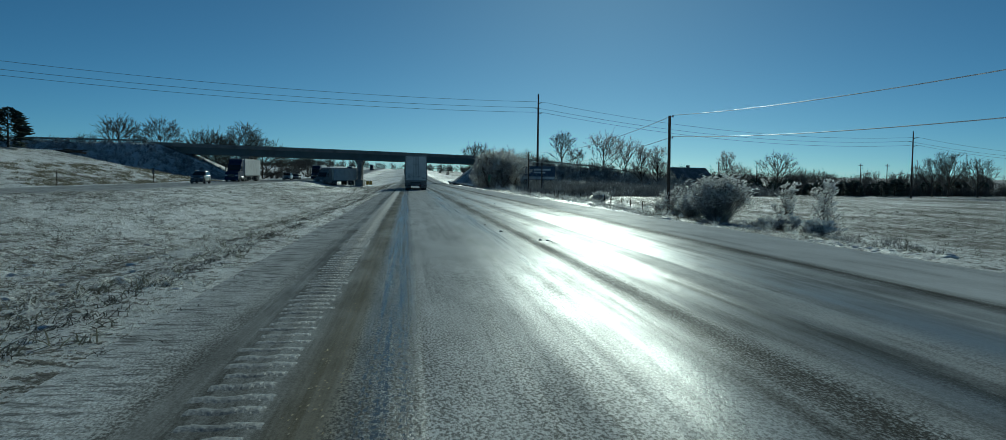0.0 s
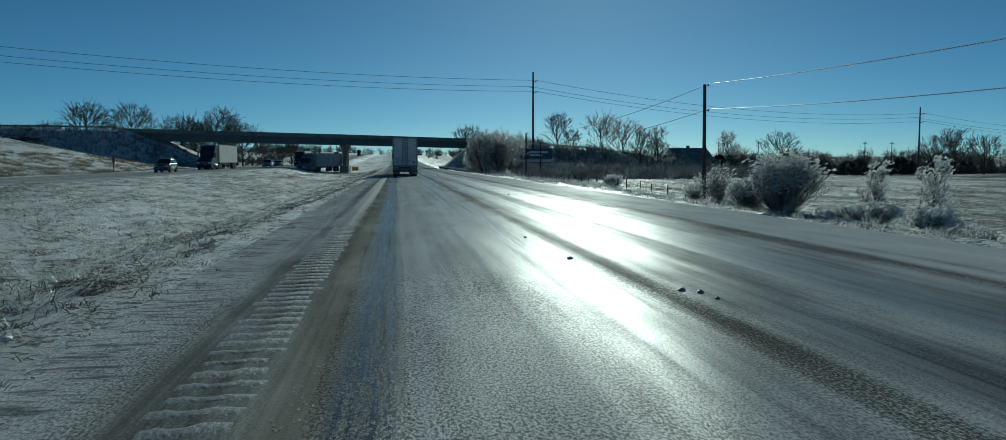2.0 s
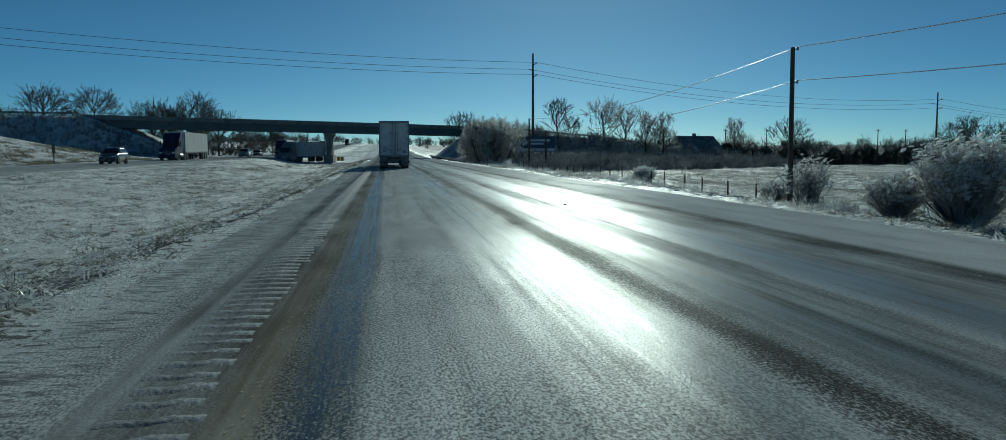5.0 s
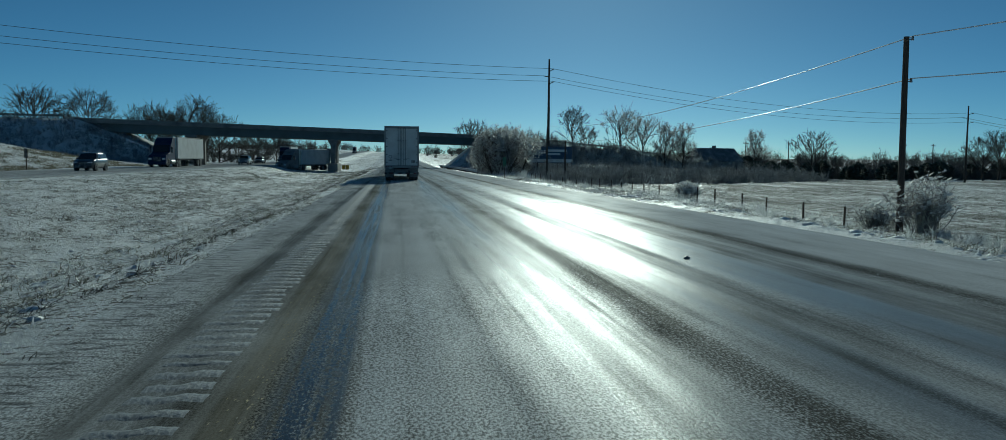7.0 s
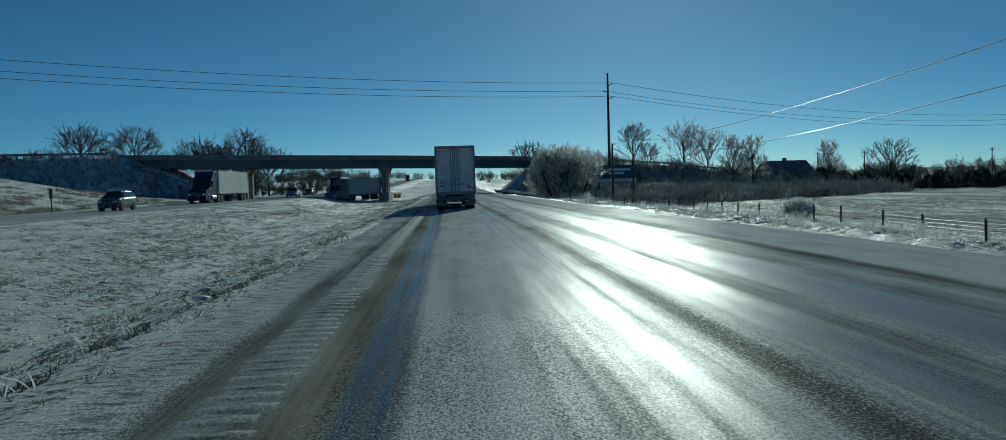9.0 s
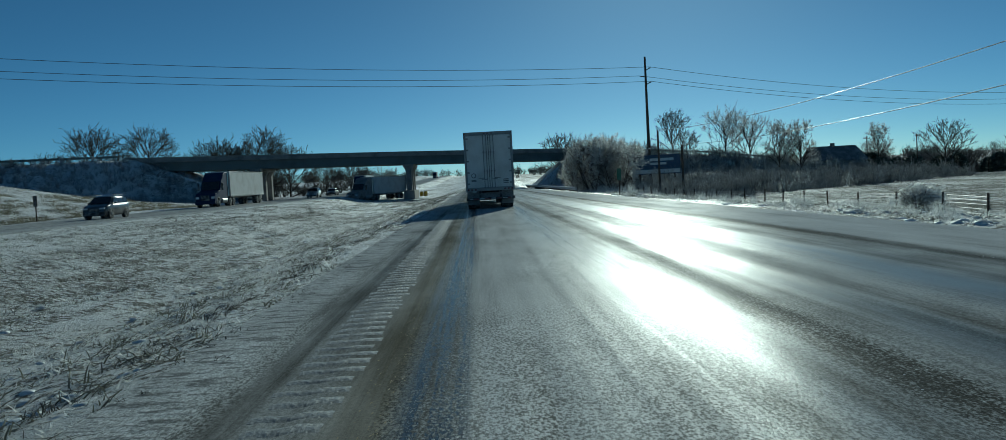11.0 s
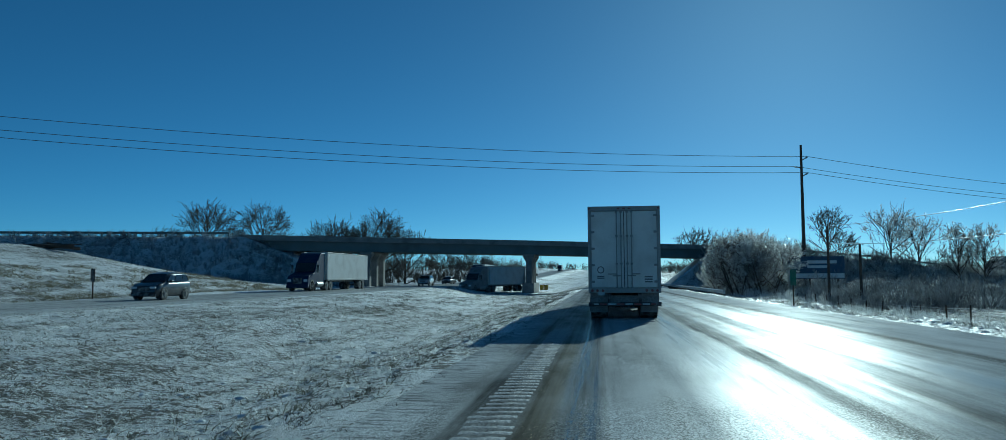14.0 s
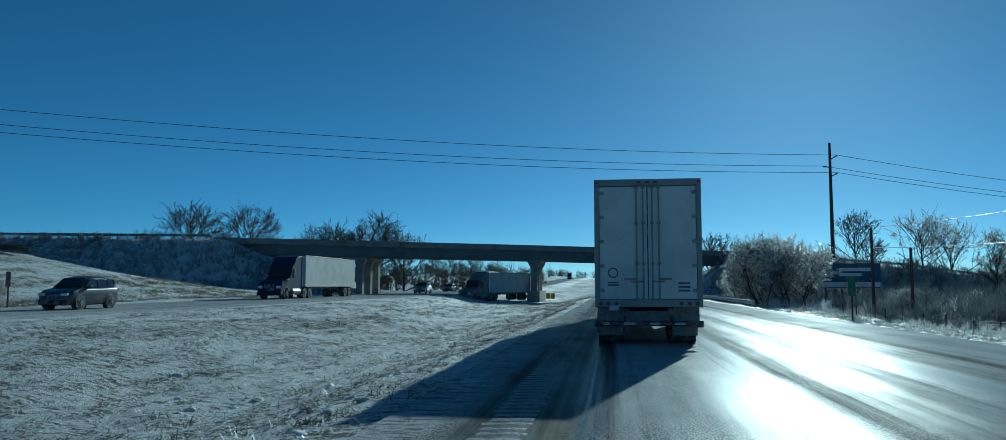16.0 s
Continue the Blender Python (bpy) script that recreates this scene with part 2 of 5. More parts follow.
M_SLUSHDARK = mat("dirty_slush", (0.19, 0.19, 0.185), 0.5, grain=0.3, scale=25, dirt=0.6, dirt_scale=9, dirt_color=(0.3, 0.3, 0.3), bump=0.5)
M_CONCRETE = mat("weathered_concrete", (0.26, 0.25, 0.235), 0.85, grain=0.15, scale=6, dirt=0.7, dirt_scale=0.7, dirt_color=(0.14, 0.135, 0.13), bump=0.3)
M_STEELGREEN = mat("painted_girder", (0.14, 0.17, 0.175), 0.6, grain=0.1, dirt=0.6, dirt_scale=0.4, dirt_color=(0.09, 0.10, 0.10), bump=0.1)
M_GALV = mat("galvanised_steel", (0.42, 0.43, 0.44), 0.45, 0.8, grain=0.15, dirt=0.4)
M_POLE = mat("weathered_pole_wood", (0.085, 0.065, 0.05), 0.85, grain=0.35, scale=8, stretch=(6, 6, 0.4), bump=0.5)
M_WIRE = mat("line_wire", (0.12, 0.12, 0.12), 0.4, 0.8)
# Sun glint along the icy wires is painted as a near-white colour.
M_GLINTWIRE = backlit("icy_glint_pale_wire", (0.85, 0.87, 0.88), 0.35, 0.4, 0.1, 1.0, 0.9)
M_CERAMIC = mat("insulator_ceramic", (0.3, 0.28, 0.27), 0.25)
M_BARK = mat("bark", (0.075, 0.062, 0.05), 0.9, grain=0.35, scale=10, bump=0.5)
M_TWIG = mat("bare_twigs", (0.13, 0.115, 0.10), 0.8, grain=0.3, scale=4)
M_FROST = backlit("ice_glazed_twigs", (0.92, 0.92, 0.90), 0.25, 0.65, 0.15, 3.0, 0.8)
M_FROSTWOOD = backlit("frosted_branches", (0.46, 0.44, 0.42), 0.4, 0.42, 0.5, 1.2)
M_BRUSH = backlit("dry_brush", (0.44, 0.44, 0.43), 0.6, 0.45, 0.55, 0.8, 0.3)
M_BUSHCORE = backlit("grey_bush_stems", (0.62, 0.62, 0.56), 0.6, 0.5, 0.3)
# Cooler copy of the brush: the bank's bluish shade is put into its colour.
M_SHADETWIG = backlit("shade_blue_frosted_twigs", (0.40, 0.42, 0.45), 0.6, 0.3, 0.5, 0.8, 0.3)
M_HEDGE = mat("hedge_twigs", (0.12, 0.11, 0.095), 0.85, grain=0.4, scale=1.5)
M_CONIFER = mat("conifer_needles", (0.075, 0.10, 0.08), 0.8, grain=0.3, scale=3)
M_DRYGRASS = backlit("dead_grass", (0.17, 0.17, 0.135), 0.6, 0.42, 0.4)
M_SLOPEGRASS = backlit("tawny_dead_grass", (0.25, 0.23, 0.16), 0.7, 0.4, 0.4)
M_MATGRASS = mat("matted_dark_grass", (0.10, 0.095, 0.078), 0.85, grain=0.5, scale=5)
M_FROSTGRASS = backlit("frosted_grass", (0.78, 0.78, 0.76), 0.35, 0.5, 0.25)
M_TRAILER = mat("grubby_white_trailer", (0.70, 0.70, 0.67), 0.5, grain=0.05, scale=30, dirt=0.45, dirt_scale=1.2, dirt_color=(0.42, 0.40, 0.36))
M_TRAILERSIDE = mat("white_trailer_side", (0.58, 0.58, 0.56), 0.5, dirt=0.45, dirt_scale=0.8, dirt_color=(0.38, 0.36, 0.33), grain=0.05, spec=0.3)
M_ALU = mat("dull_aluminium", (0.30, 0.30, 0.295), 0.5, 0.5, grain=0.1, dirt=0.5, dirt_color=(0.15, 0.14, 0.13))
M_RIM = mat("salted_rim", (0.16, 0.16, 0.16), 0.5, 0.4, grain=0.2, dirt=0.5, dirt_scale=6, dirt_color=(0.08, 0.08, 0.08))
# Salt dirt here and on the tyres, paled further to paint in spray mist.
M_BLACK = mat("black_steel", (0.03, 0.03, 0.031), 0.65, grain=0.25, dirt=0.95, dirt_scale=3, dirt_color=(0.3, 0.295, 0.285))
M_RUBBER = mat("tyre_rubber", (0.024, 0.024, 0.024), 0.85, grain=0.2, dirt=0.9, dirt_scale=4, dirt_color=(0.3, 0.295, 0.285), bump=0.3)
M_GLASSDARK = mat("dark_window_glass", (0.02, 0.024, 0.028), 0.06, spec=0.8)
M_REDLENS = mat("red_lens", (0.16, 0.03, 0.03), 0.3, dirt=0.6, dirt_scale=8, dirt_color=(0.12, 0.10, 0.09), grain=0.1)
M_HEADLAMP = mat("headlamp_glass", (0.75, 0.76, 0.78), 0.1, spec=0.8)
M_CHROME = mat("chrome", (0.7, 0.7, 0.7), 0.15, 1.0)
M_BLUE = mat("sign_blue", (0.04, 0.08, 0.15), 0.5, dirt=0.3, grain=0.05)
M_GREEN = mat("sign_green", (0.02, 0.12, 0.075), 0.5, dirt=0.3, grain=0.05)
M_SIGNWHITE = mat("sign_white", (0.7, 0.72, 0.72), 0.5, dirt=0.2, grain=0.05)
M_ROOF = mat("grey_shingles", (0.16, 0.16, 0.165), 0.85, grain=0.2, scale=3, dirt=0.5, dirt_scale=0.6, dirt_color=(0.4, 0.41, 0.42))
M_SIDING = mat("house_siding", (0.34, 0.33, 0.31), 0.7, grain=0.1)


# ---- mesh helpers ----
def link(name, bm, material, parent=None, smooth=False):
    me = bpy.data.meshes.new(name)
    bm.to_mesh(me)
    bm.free()
    me.materials.append(material)
    if smooth:
        me.polygons.foreach_set("use_smooth", [True] * len(me.polygons))
    ob = new(name, me)
    ob.parent = parent
    return ob


def part(name, bm, material, parent, label="", smooth=False):
    ob = link(name, bm, material, parent, smooth)
    if label:
        ob["label"] = label
    return ob


def sheet(name, verts, faces, material, parent=None, smooth=False):
    me = bpy.data.meshes.new(name)
    me.from_pydata(verts, [], faces)
    me.materials.append(material)
    if smooth:
        me.polygons.foreach_set("use_smooth", [True] * len(me.polygons))
    ob = new(name, me)
    ob.parent = parent
    return ob


def empty(name, m, label="", category="", group="", kind=""):
    ob = new(name)
    ob.matrix_world = m
    return tagged(ob, label, category, group, kind)


def box(bm, x0, x1, y0, y1, z0, z1, bevel=0.0):
    """A block between two corners, its edges bevelled."""
    got = bmesh.ops.create_cube(bm, size=1)["verts"]
    bmesh.ops.scale(bm, vec=(x1 - x0, y1 - y0, z1 - z0), verts=got)
    bmesh.ops.translate(bm, vec=((x0 + x1) / 2, (y0 + y1) / 2, (z0 + z1) / 2), verts=got)
    if bevel:
        edges = list({e for v in got for e in v.link_edges})
        bmesh.ops.bevel(bm, geom=edges, offset=bevel, segments=2, affect="EDGES", profile=0.5)
    return bm


def block(*a, **k):
    return box(bmesh.new(), *a, **k)


def rod(bm, p, q, r, r2=None, sides=10):
    """A round bar from p to q, its ends closed."""
    p, q = Vector(p), Vector(q)
    d = q - p
    m = Matrix.Translation((p + q) / 2) @ d.to_track_quat("Z", "Y").to_matrix().to_4x4()
    bmesh.ops.create_cone(bm, cap_ends=True, segments=sides, radius1=r, radius2=r if r2 is None else r2, depth=d.length, matrix=m)
    return bm


def tube(*a, **k):
    return rod(bmesh.new(), *a, **k)


def prism(bm, outline, axis, a, b, bevel=0.0):
    """An outline of two coordinates drawn out along the third axis from a to b."""
    def at(u, v, w):
        return {"x": (w, u, v), "y": (u, w, v), "z": (u, v, w)}[axis]
    lo = [bm.verts.new(at(u, v, a)) for u, v in outline]
    hi = [bm.verts.new(at(u, v, b)) for u, v in outline]
    k = len(outline)
    fs = [bm.faces.new(lo), bm.faces.new(hi)]
    for i in range(k):
        fs.append(bm.faces.new((lo[i], lo[(i + 1) % k], hi[(i + 1) % k], hi[i])))
    bmesh.ops.recalc_face_normals(bm, faces=fs)
    if bevel:
        edges = list({e for f in fs for e in f.edges})
        bmesh.ops.bevel(bm, geom=edges, offset=bevel, segments=2, affect="EDGES", profile=0.5)
    return bm


def solid(*a, **k):
    return prism(bmesh.new(), *a, **k)


# ---- lie of the land ----
PROFILE_X = [-2500, -300, -80, -58, -37, -33.6, -23.2, -20.5, -14.5, -10, -7, -3.4, -2.5, 9.7, 10.4, 14, 19.5, 22, 60, 140, 400, 2500]
PROFILE_Z = [4, 4, 5.8, 4.9, -0.05, -0.08, -0.08, -0.12, -0.45, -0.95, -0.95, -0.12, -0.05, -0.05, -0.12, -0.9, -1.3, -1.8, -2.6, -3.9, -4.0, -3.0]
DITCH_X = [-23.2, -20.5, -17.5, -10, -7, -3.4, -2.5]
DITCH_Z = [-0.08, -0.4, -1.0, -1.05, -0.85, -0.12, -0.05]
OVER_Y, OVER_HALF = 206.0, 6.2
SKEW = 0.40
TOP_X = [-400, -180, -84, -55, -12, 20, 52, 60, 90, 115, 150, 400]
TOP_Z = [4.5, 7.4, 7.5, 7.7, 7.1, 6.5, 4.2, 3.3, 0.0, -3.2, -4.8, -5.0]


def lift(y):
    """The road climbs gently beyond the bridge."""
    return float(np.interp(y, [230, 300, 420, 600, 900, 1500, 3000], [0, 0.25, 1.6, 5.0, 9.0, 11.0, 12.0]))


def fall(x, y):
    """The near carriageway drops a little towards the bridge."""
    return float(np.interp(y, [-40, 0, 200, 330], [0, 0, -0.5, 0])) * float(np.interp(x, [-20, -6, 12, 20], [0, 1, 1, 0]))


def across(x):
    """How far the skewed overpass lies ahead at x."""
    return SKEW * (x + 12)


def deck_z(x):
    return float(np.interp(x, TOP_X, TOP_Z))


def land(x, y):
    z = float(np.interp(x, PROFILE_X, PROFILE_Z))
    if -23.2 < x < -2.5:
        u = min(1.0, max(0.0, (y - 105) / 60))
        z += (float(np.interp(x, DITCH_X, DITCH_Z)) - z) * u * u * (3 - 2 * u)
    if x < -36:
        z *= float(np.interp(y, [100, 140, 150, 166, 190], [1, 1, 0.85, 0.4, 0.25])) if z > 0 else 1.0
    z += lift(y) + fall(x, y)
    e = deck_z(x) - max(0.0, abs(y - across(x) - OVER_Y) - OVER_HALF) / 2.1
    if -54 < x < 21:
        e -= min((x + 54) / 2.2, (21 - x) / 1.3)
    return max(z, e)


def rough_land(x, y):
    z = land(x, y)
    if -33.7 < x < -23.1 or -2.6 < x < 9.8:
        return z
    edge = min(1.0, min(abs(x + 33.7), abs(x + 23.1), abs(x + 2.6), abs(x - 9.8)) / 0.8)
    n = noise.noise((x * 0.5, y * 0.3, 0)) * 0.09 + noise.noise((x * 1.7, y * 1.1, 4)) * 0.06 + noise.noise((x * 0.07, y * 0.05, 9)) * 0.22
    if -24 < x < 26 and y < 175:
        n += noise.noise((x * 2.3, y * 1.9, 2)) * 0.06 + noise.noise((x * 5.5, y * 4.3, 6)) * 0.065
        if x > 10:
            n += (0.5 - abs(noise.noise((x * 1.3, y * 0.9, 12)))) * 0.16 + noise.noise((x * 2.9, y * 2.1, 15)) * 0.07
    return z + n * edge


def grid_lines(spec):
    out = []
    for a, b, step in spec:
        out += list(np.arange(a, b - step * 0.01, step))
    return out + [spec[-1][1]]


gx = grid_lines([(-2500, -400, 300), (-400, -140, 20), (-140, -70, 3), (-70, -34, 1.0), (-34, -23, 1.1), (-23, -2.6, 0.22), (-2.6, 9.8, 1.55), (9.8, 24, 0.28), (24, 26, 0.5), (26, 70, 1.5), (70, 160, 5), (160, 400, 30), (400, 2500, 300)])
gy = grid_lines([(-400, -40, 60), (-40, -5, 5), (-5, 30, 0.3), (30, 160, 0.32), (160, 240, 1.0), (240, 330, 5), (330, 900, 30), (900, 3000, 300)])


def slant(x, y):
    return y + across(max(-170, min(170, x))) * float(np.interp(y, [70, 150, 240, 400], [0, 1, 1, 0]))


gv = [(x, slant(x, y), rough_land(x, slant(x, y))) for y in gy for x in gx]
w = len(gx)
gf = [(j * w + i, j * w + i + 1, (j + 1) * w + i + 1, (j + 1) * w + i) for j in range(len(gy) - 1) for i in range(w - 1)]
ground = tagged(sheet("ground", gv, gf, M_GROUND, smooth=True), "snow-dusted grass verge, median and field with dead stubble", "ground", kind="structure")


def strip(name, x0, x1, z, material, label, category, ys=None, parent=None):
    """A thin slab along the road."""
    ys = ys or grid_lines([(-40, 240, 4), (240, 1500, 20)])
    xs = list(np.linspace(x0, x1, 7)) if x1 - x0 > 2 else [x0, x1]
    v = [(x, y, z + lift(y) + fall(x, y)) for y in ys for x in xs]
    k = len(xs)
    f = [(j * k + i, j * k + i + 1, (j + 1) * k + i + 1, (j + 1) * k + i) for j in range(len(ys) - 1) for i in range(k - 1)]
    n = len(v)
    v += [(x, y, z - 0.2 + lift(y) + fall(x, y)) for y in ys for x in (x0, x1)]
    for j in range(len(ys) - 1):
        f.append((j * k, (j + 1) * k, n + 2 * j + 2, n + 2 * j))
        f.append((j * k + k - 1, n + 2 * j + 1, n + 2 * j + 3, (j + 1) * k + k - 1))
    return tagged(sheet(name, v, f, material, parent), label, category, kind="structure")


road = strip("road", -2.5, 9.7, 0.0, M_ROAD, "icy two-lane carriageway with packed snow and shiny wheel tracks", "road")
road_opposite = strip("road_opposite", -33.5, -23.2, -0.02, M_ROAD_FAR, "snowy opposite carriageway with grey wheel tracks", "road")


# ---- overpass ----
def overpass():
    o = empty("overpass_bridge", pose(0, 200, 0), "dark steel girder road bridge on concrete piers", "bridge", kind="structure")

    def along(z0, z1, y0, y1, a=-55.5, b=20.0, n=18):
        bm = bmesh.new()
        rows = []
        for i in range(n + 1):
            x = a + (b - a) * i / n
            z = deck_z(x)
            rows.append([bm.verts.new((x, y + across(x), z + h)) for y, h in ((y0, z0), (y1, z0), (y1, z1), (y0, z1))])
        for p, q in zip(rows, rows[1:]):
            for i in range(4):
                bm.faces.new((p[i], p[(i + 1) % 4], q[(i + 1) % 4], q[i]))
        bm.faces.new(rows[0])
        bm.faces.new(rows[-1])
        bmesh.ops.recalc_face_normals(bm, faces=bm.faces)
        return bm

    part("deck", along(-0.42, -0.12, 0.2, 11.8), M_CONCRETE, o, "concrete deck slab")
    for y in (0.9, 4.3, 7.7, 11.0):
        g = part("girder", along(-1.92, -0.42, y, y + 0.06), M_STEELGREEN, o, "dark painted steel girder")
        part("flange", along(-1.97, -1.92, y - 0.18, y + 0.24), M_STEELGREEN, g)
    for y in (0.0, 11.6):
        part("parapet", along(-0.5, 0.34, y, y + 0.25), M_CONCRETE, o, "low concrete parapet")
    for x, base in ((-37.2, -0.1), (-12.0, -1.1)):
        top, k = deck_z(x) - 1.97, across(x)
        shape = [(x - 0.5, base - 0.5), (x + 0.5, base - 0.5), (x + 0.5, top - 1.3), (x + 0.95, top - 0.5), (x + 0.95, top), (x - 0.95, top), (x - 0.95, top - 0.5), (x - 0.5, top - 1.3)]
        p = part("pier", solid(shape, "y", k + 1.2, k + 2.3, 0.04), M_CONCRETE, o, "flared concrete pier")
        for y in (5.9, 10.1):
            part("column", solid(shape, "y", k + y - 0.55, k + y + 0.55, 0.04), M_CONCRETE, p)
        part("pier_cap", block(x - 0.98, x + 0.98, k + 0.6, k + 11.4, top - 0.45, top - 0.02, bevel=0.04), M_CONCRETE, p)
    part("pier_footing", block(-13.0, -11.0, -0.4, 11.0, -1.6, 0.3, bevel=0.06), M_CONCRETE, o, "concrete crash wall round the median pier")
    for x0, x1 in ((-57.0, -55.0), (19.6, 21.6)):
        k = across(x0)
        part("abutment", block(x0, x1, k + 0.1, k + 11.9, deck_z(x0) - 3.2, deck_z(x0) - 0.42, bevel=0.05), M_CONCRETE, o)
    for xa, xb in ((-48.8, -39.0), (20.6, 12.0)):
        bm = bmesh.new()
        n = 10
        rows = []
        for i in range(n + 1):
            x = xa + (xb - xa) * i / n
            rows.append([bm.verts.new((x, y + across(x), land(x, 206 + across(x)) + h)) for y, h in ((-0.6, -0.5), (12.4, -0.5), (12.4, 0.12), (-0.6, 0.12))])
        for p, q in zip(rows, rows[1:]):
            for i in range(4):
                bm.faces.new((p[i], p[(i + 1) % 4], q[(i + 1) % 4], q[i]))
        bm.faces.new(rows[0])
        bm.faces.new(rows[-1])
        bmesh.ops.recalc_face_normals(bm, faces=bm.faces)
        part("slope_wall", bm, M_SNOW, o, "snow-covered concrete slope paving")
    return o


overpass()


# ---- poles and lines ----
def cable(name, p, q, sag, r, material, parent=None):
    cu = bpy.data.curves.new(name, "CURVE")
    cu.dimensions, cu.bevel_depth, cu.bevel_resolution = "3D", r, 1
    sp = cu.splines.new("POLY")
    n = 32
    sp.points.add(n)
    for i in range(n + 1):
        u = i / n
        c = Vector(p).lerp(Vector(q), u)
        sp.points[i].co = (c.x, c.y, c.z - 4 * sag * u * (1 - u), 1)
    cu.materials.append(material)
    me = new(name, cu)
    me.parent = parent
    return me


def distribution_pole(x, y, z0, z1, label, lean=0.0):
    o = empty("utility_pole", pose(x, y, z0, 0, lean, 0), label, "utility pole", "poles along the fence")
    h = z1 - z0
    part("pole", tube((0, 0, -0.8), (0, 0, h), 0.15, 0.11, 12), M_POLE, o, smooth=False)
    for z in (h - 0.12, h - 1.85):
        b = part("bracket", tube((0, 0, z), (0.28, 0, z + 0.03), 0.025), M_GALV, o)
        part("insulator", tube((0.28, 0, z - 0.02), (0.28, 0, z + 0.16), 0.06, 0.04), M_CERAMIC, b, "small ceramic insulator")
    return o


POLE_A, POLE_A2, POLE_A0 = (21.45, 64.7), (22.0, 147.0), (21.2, -18.0)
distribution_pole(*POLE_A, -1.75, 6.65, "tall bare wooden utility pole beside the field fence", -0.5)
distribution_pole(23.9, 143.5, -1.9, 4.2, "short wooden service pole beside the fence")
distribution_pole(*POLE_A2, -1.6, 6.1, "wooden utility pole among roadside shrubs")
distribution_pole(*POLE_A0, -1.8, 6.7, "tall bare wooden utility pole beside the field fence")
for dz in (0.05, -1.7):
    for a, b, za, zb in ((POLE_A0, POLE_A, 6.7, 6.65), (POLE_A, POLE_A2, 6.65, 6.1)):
        tagged(cable("power_line", (a[0] + 0.28, a[1], za + dz), (b[0] + 0.28, b[1], zb + dz), 1.15, 0.024, M_GLINTWIRE), "ice-coated overhead wire, its sun glint painted as pale colour", "cable", "wires along the fence")


def crossarm_pole(x, y, top):
    z = land(x, y)
    o = empty("utility_pole", pose(x, y, z, 0, 0, 20), "far wooden utility pole with a short crossarm", "utility pole", "far crossarm poles")
    part("pole", tube((0, 0, -0.5), (0, 0, top - z), 0.17, 0.12, 10), M_POLE, o)
    arm = part("crossarm", block(-1.1, 1.1, -0.06, 0.06, top - z - 0.7, top - z - 0.55, bevel=0.01), M_POLE, o)
    for k in (-1.0, -0.4, 0.4, 1.0):
        part("insulator", tube((k, 0, top - z - 0.55), (k, 0, top - z - 0.33), 0.06, 0.04, 8), M_CERAMIC, arm)
    return o


for x, y in ((104, 262), (118, 263), (155, 262), (166, 264)):
    crossarm_pole(x, y, 7.5)


def transmission_pole(x, y, z0, h, turn):
    o = empty("transmission_pole", pose(x, y, z0, 0, 0, turn), "tall slim steel power pole with three short arms", "power pole", "transmission line poles")
    part("pole", tube((0, 0, -1), (0, 0, h), 0.34, 0.17, 14), M_POLE, o, smooth=False)
    for z, s in ((h - 2.2, -1), (h - 3.3, 1), (h - 4.7, -1)):
        arm = part("arm", tube((0, 0, z - 0.25), (0, s * 1.1, z), 0.09, 0.06), M_POLE, o)
        part("insulator", tube((0, s * 1.1, z), (0, s * 1.55, z + 0.05), 0.12, 0.1), M_CERAMIC, arm)
    return o


towers = [(-260, 72.3, 26.0), (-129, 127.4, 27.4), (31.3, 194.7, 21.6), (162.0, 244.0, 17.8), (300, 296, 16.0)]
for k, (x, y, top) in enumerate(towers):
    p, q = towers[max(0, k - 1)], towers[min(4, k + 1)]
    z0 = land(x, y)
    transmission_pole(x, y, z0, top - z0, math.degrees(math.atan2(q[1] - p[1], q[0] - p[0])))
for (xa, ya, za), (xb, yb, zb) in zip(towers, towers[1:]):
    d = Vector((xb - xa, yb - ya, 0)).normalized()
    for dz, side in ((2.0, -1), (3.15, 1), (4.5, -1)):
        off = Vector((-d.y, d.x, 0)) * side * 1.5
        tagged(cable("power_line", (xa + off.x, ya + off.y, za - dz), (xb + off.x, yb + off.y, zb - dz), 3.1, 0.035, M_WIRE), "thin dark high-voltage line", "cable", "transmission lines")


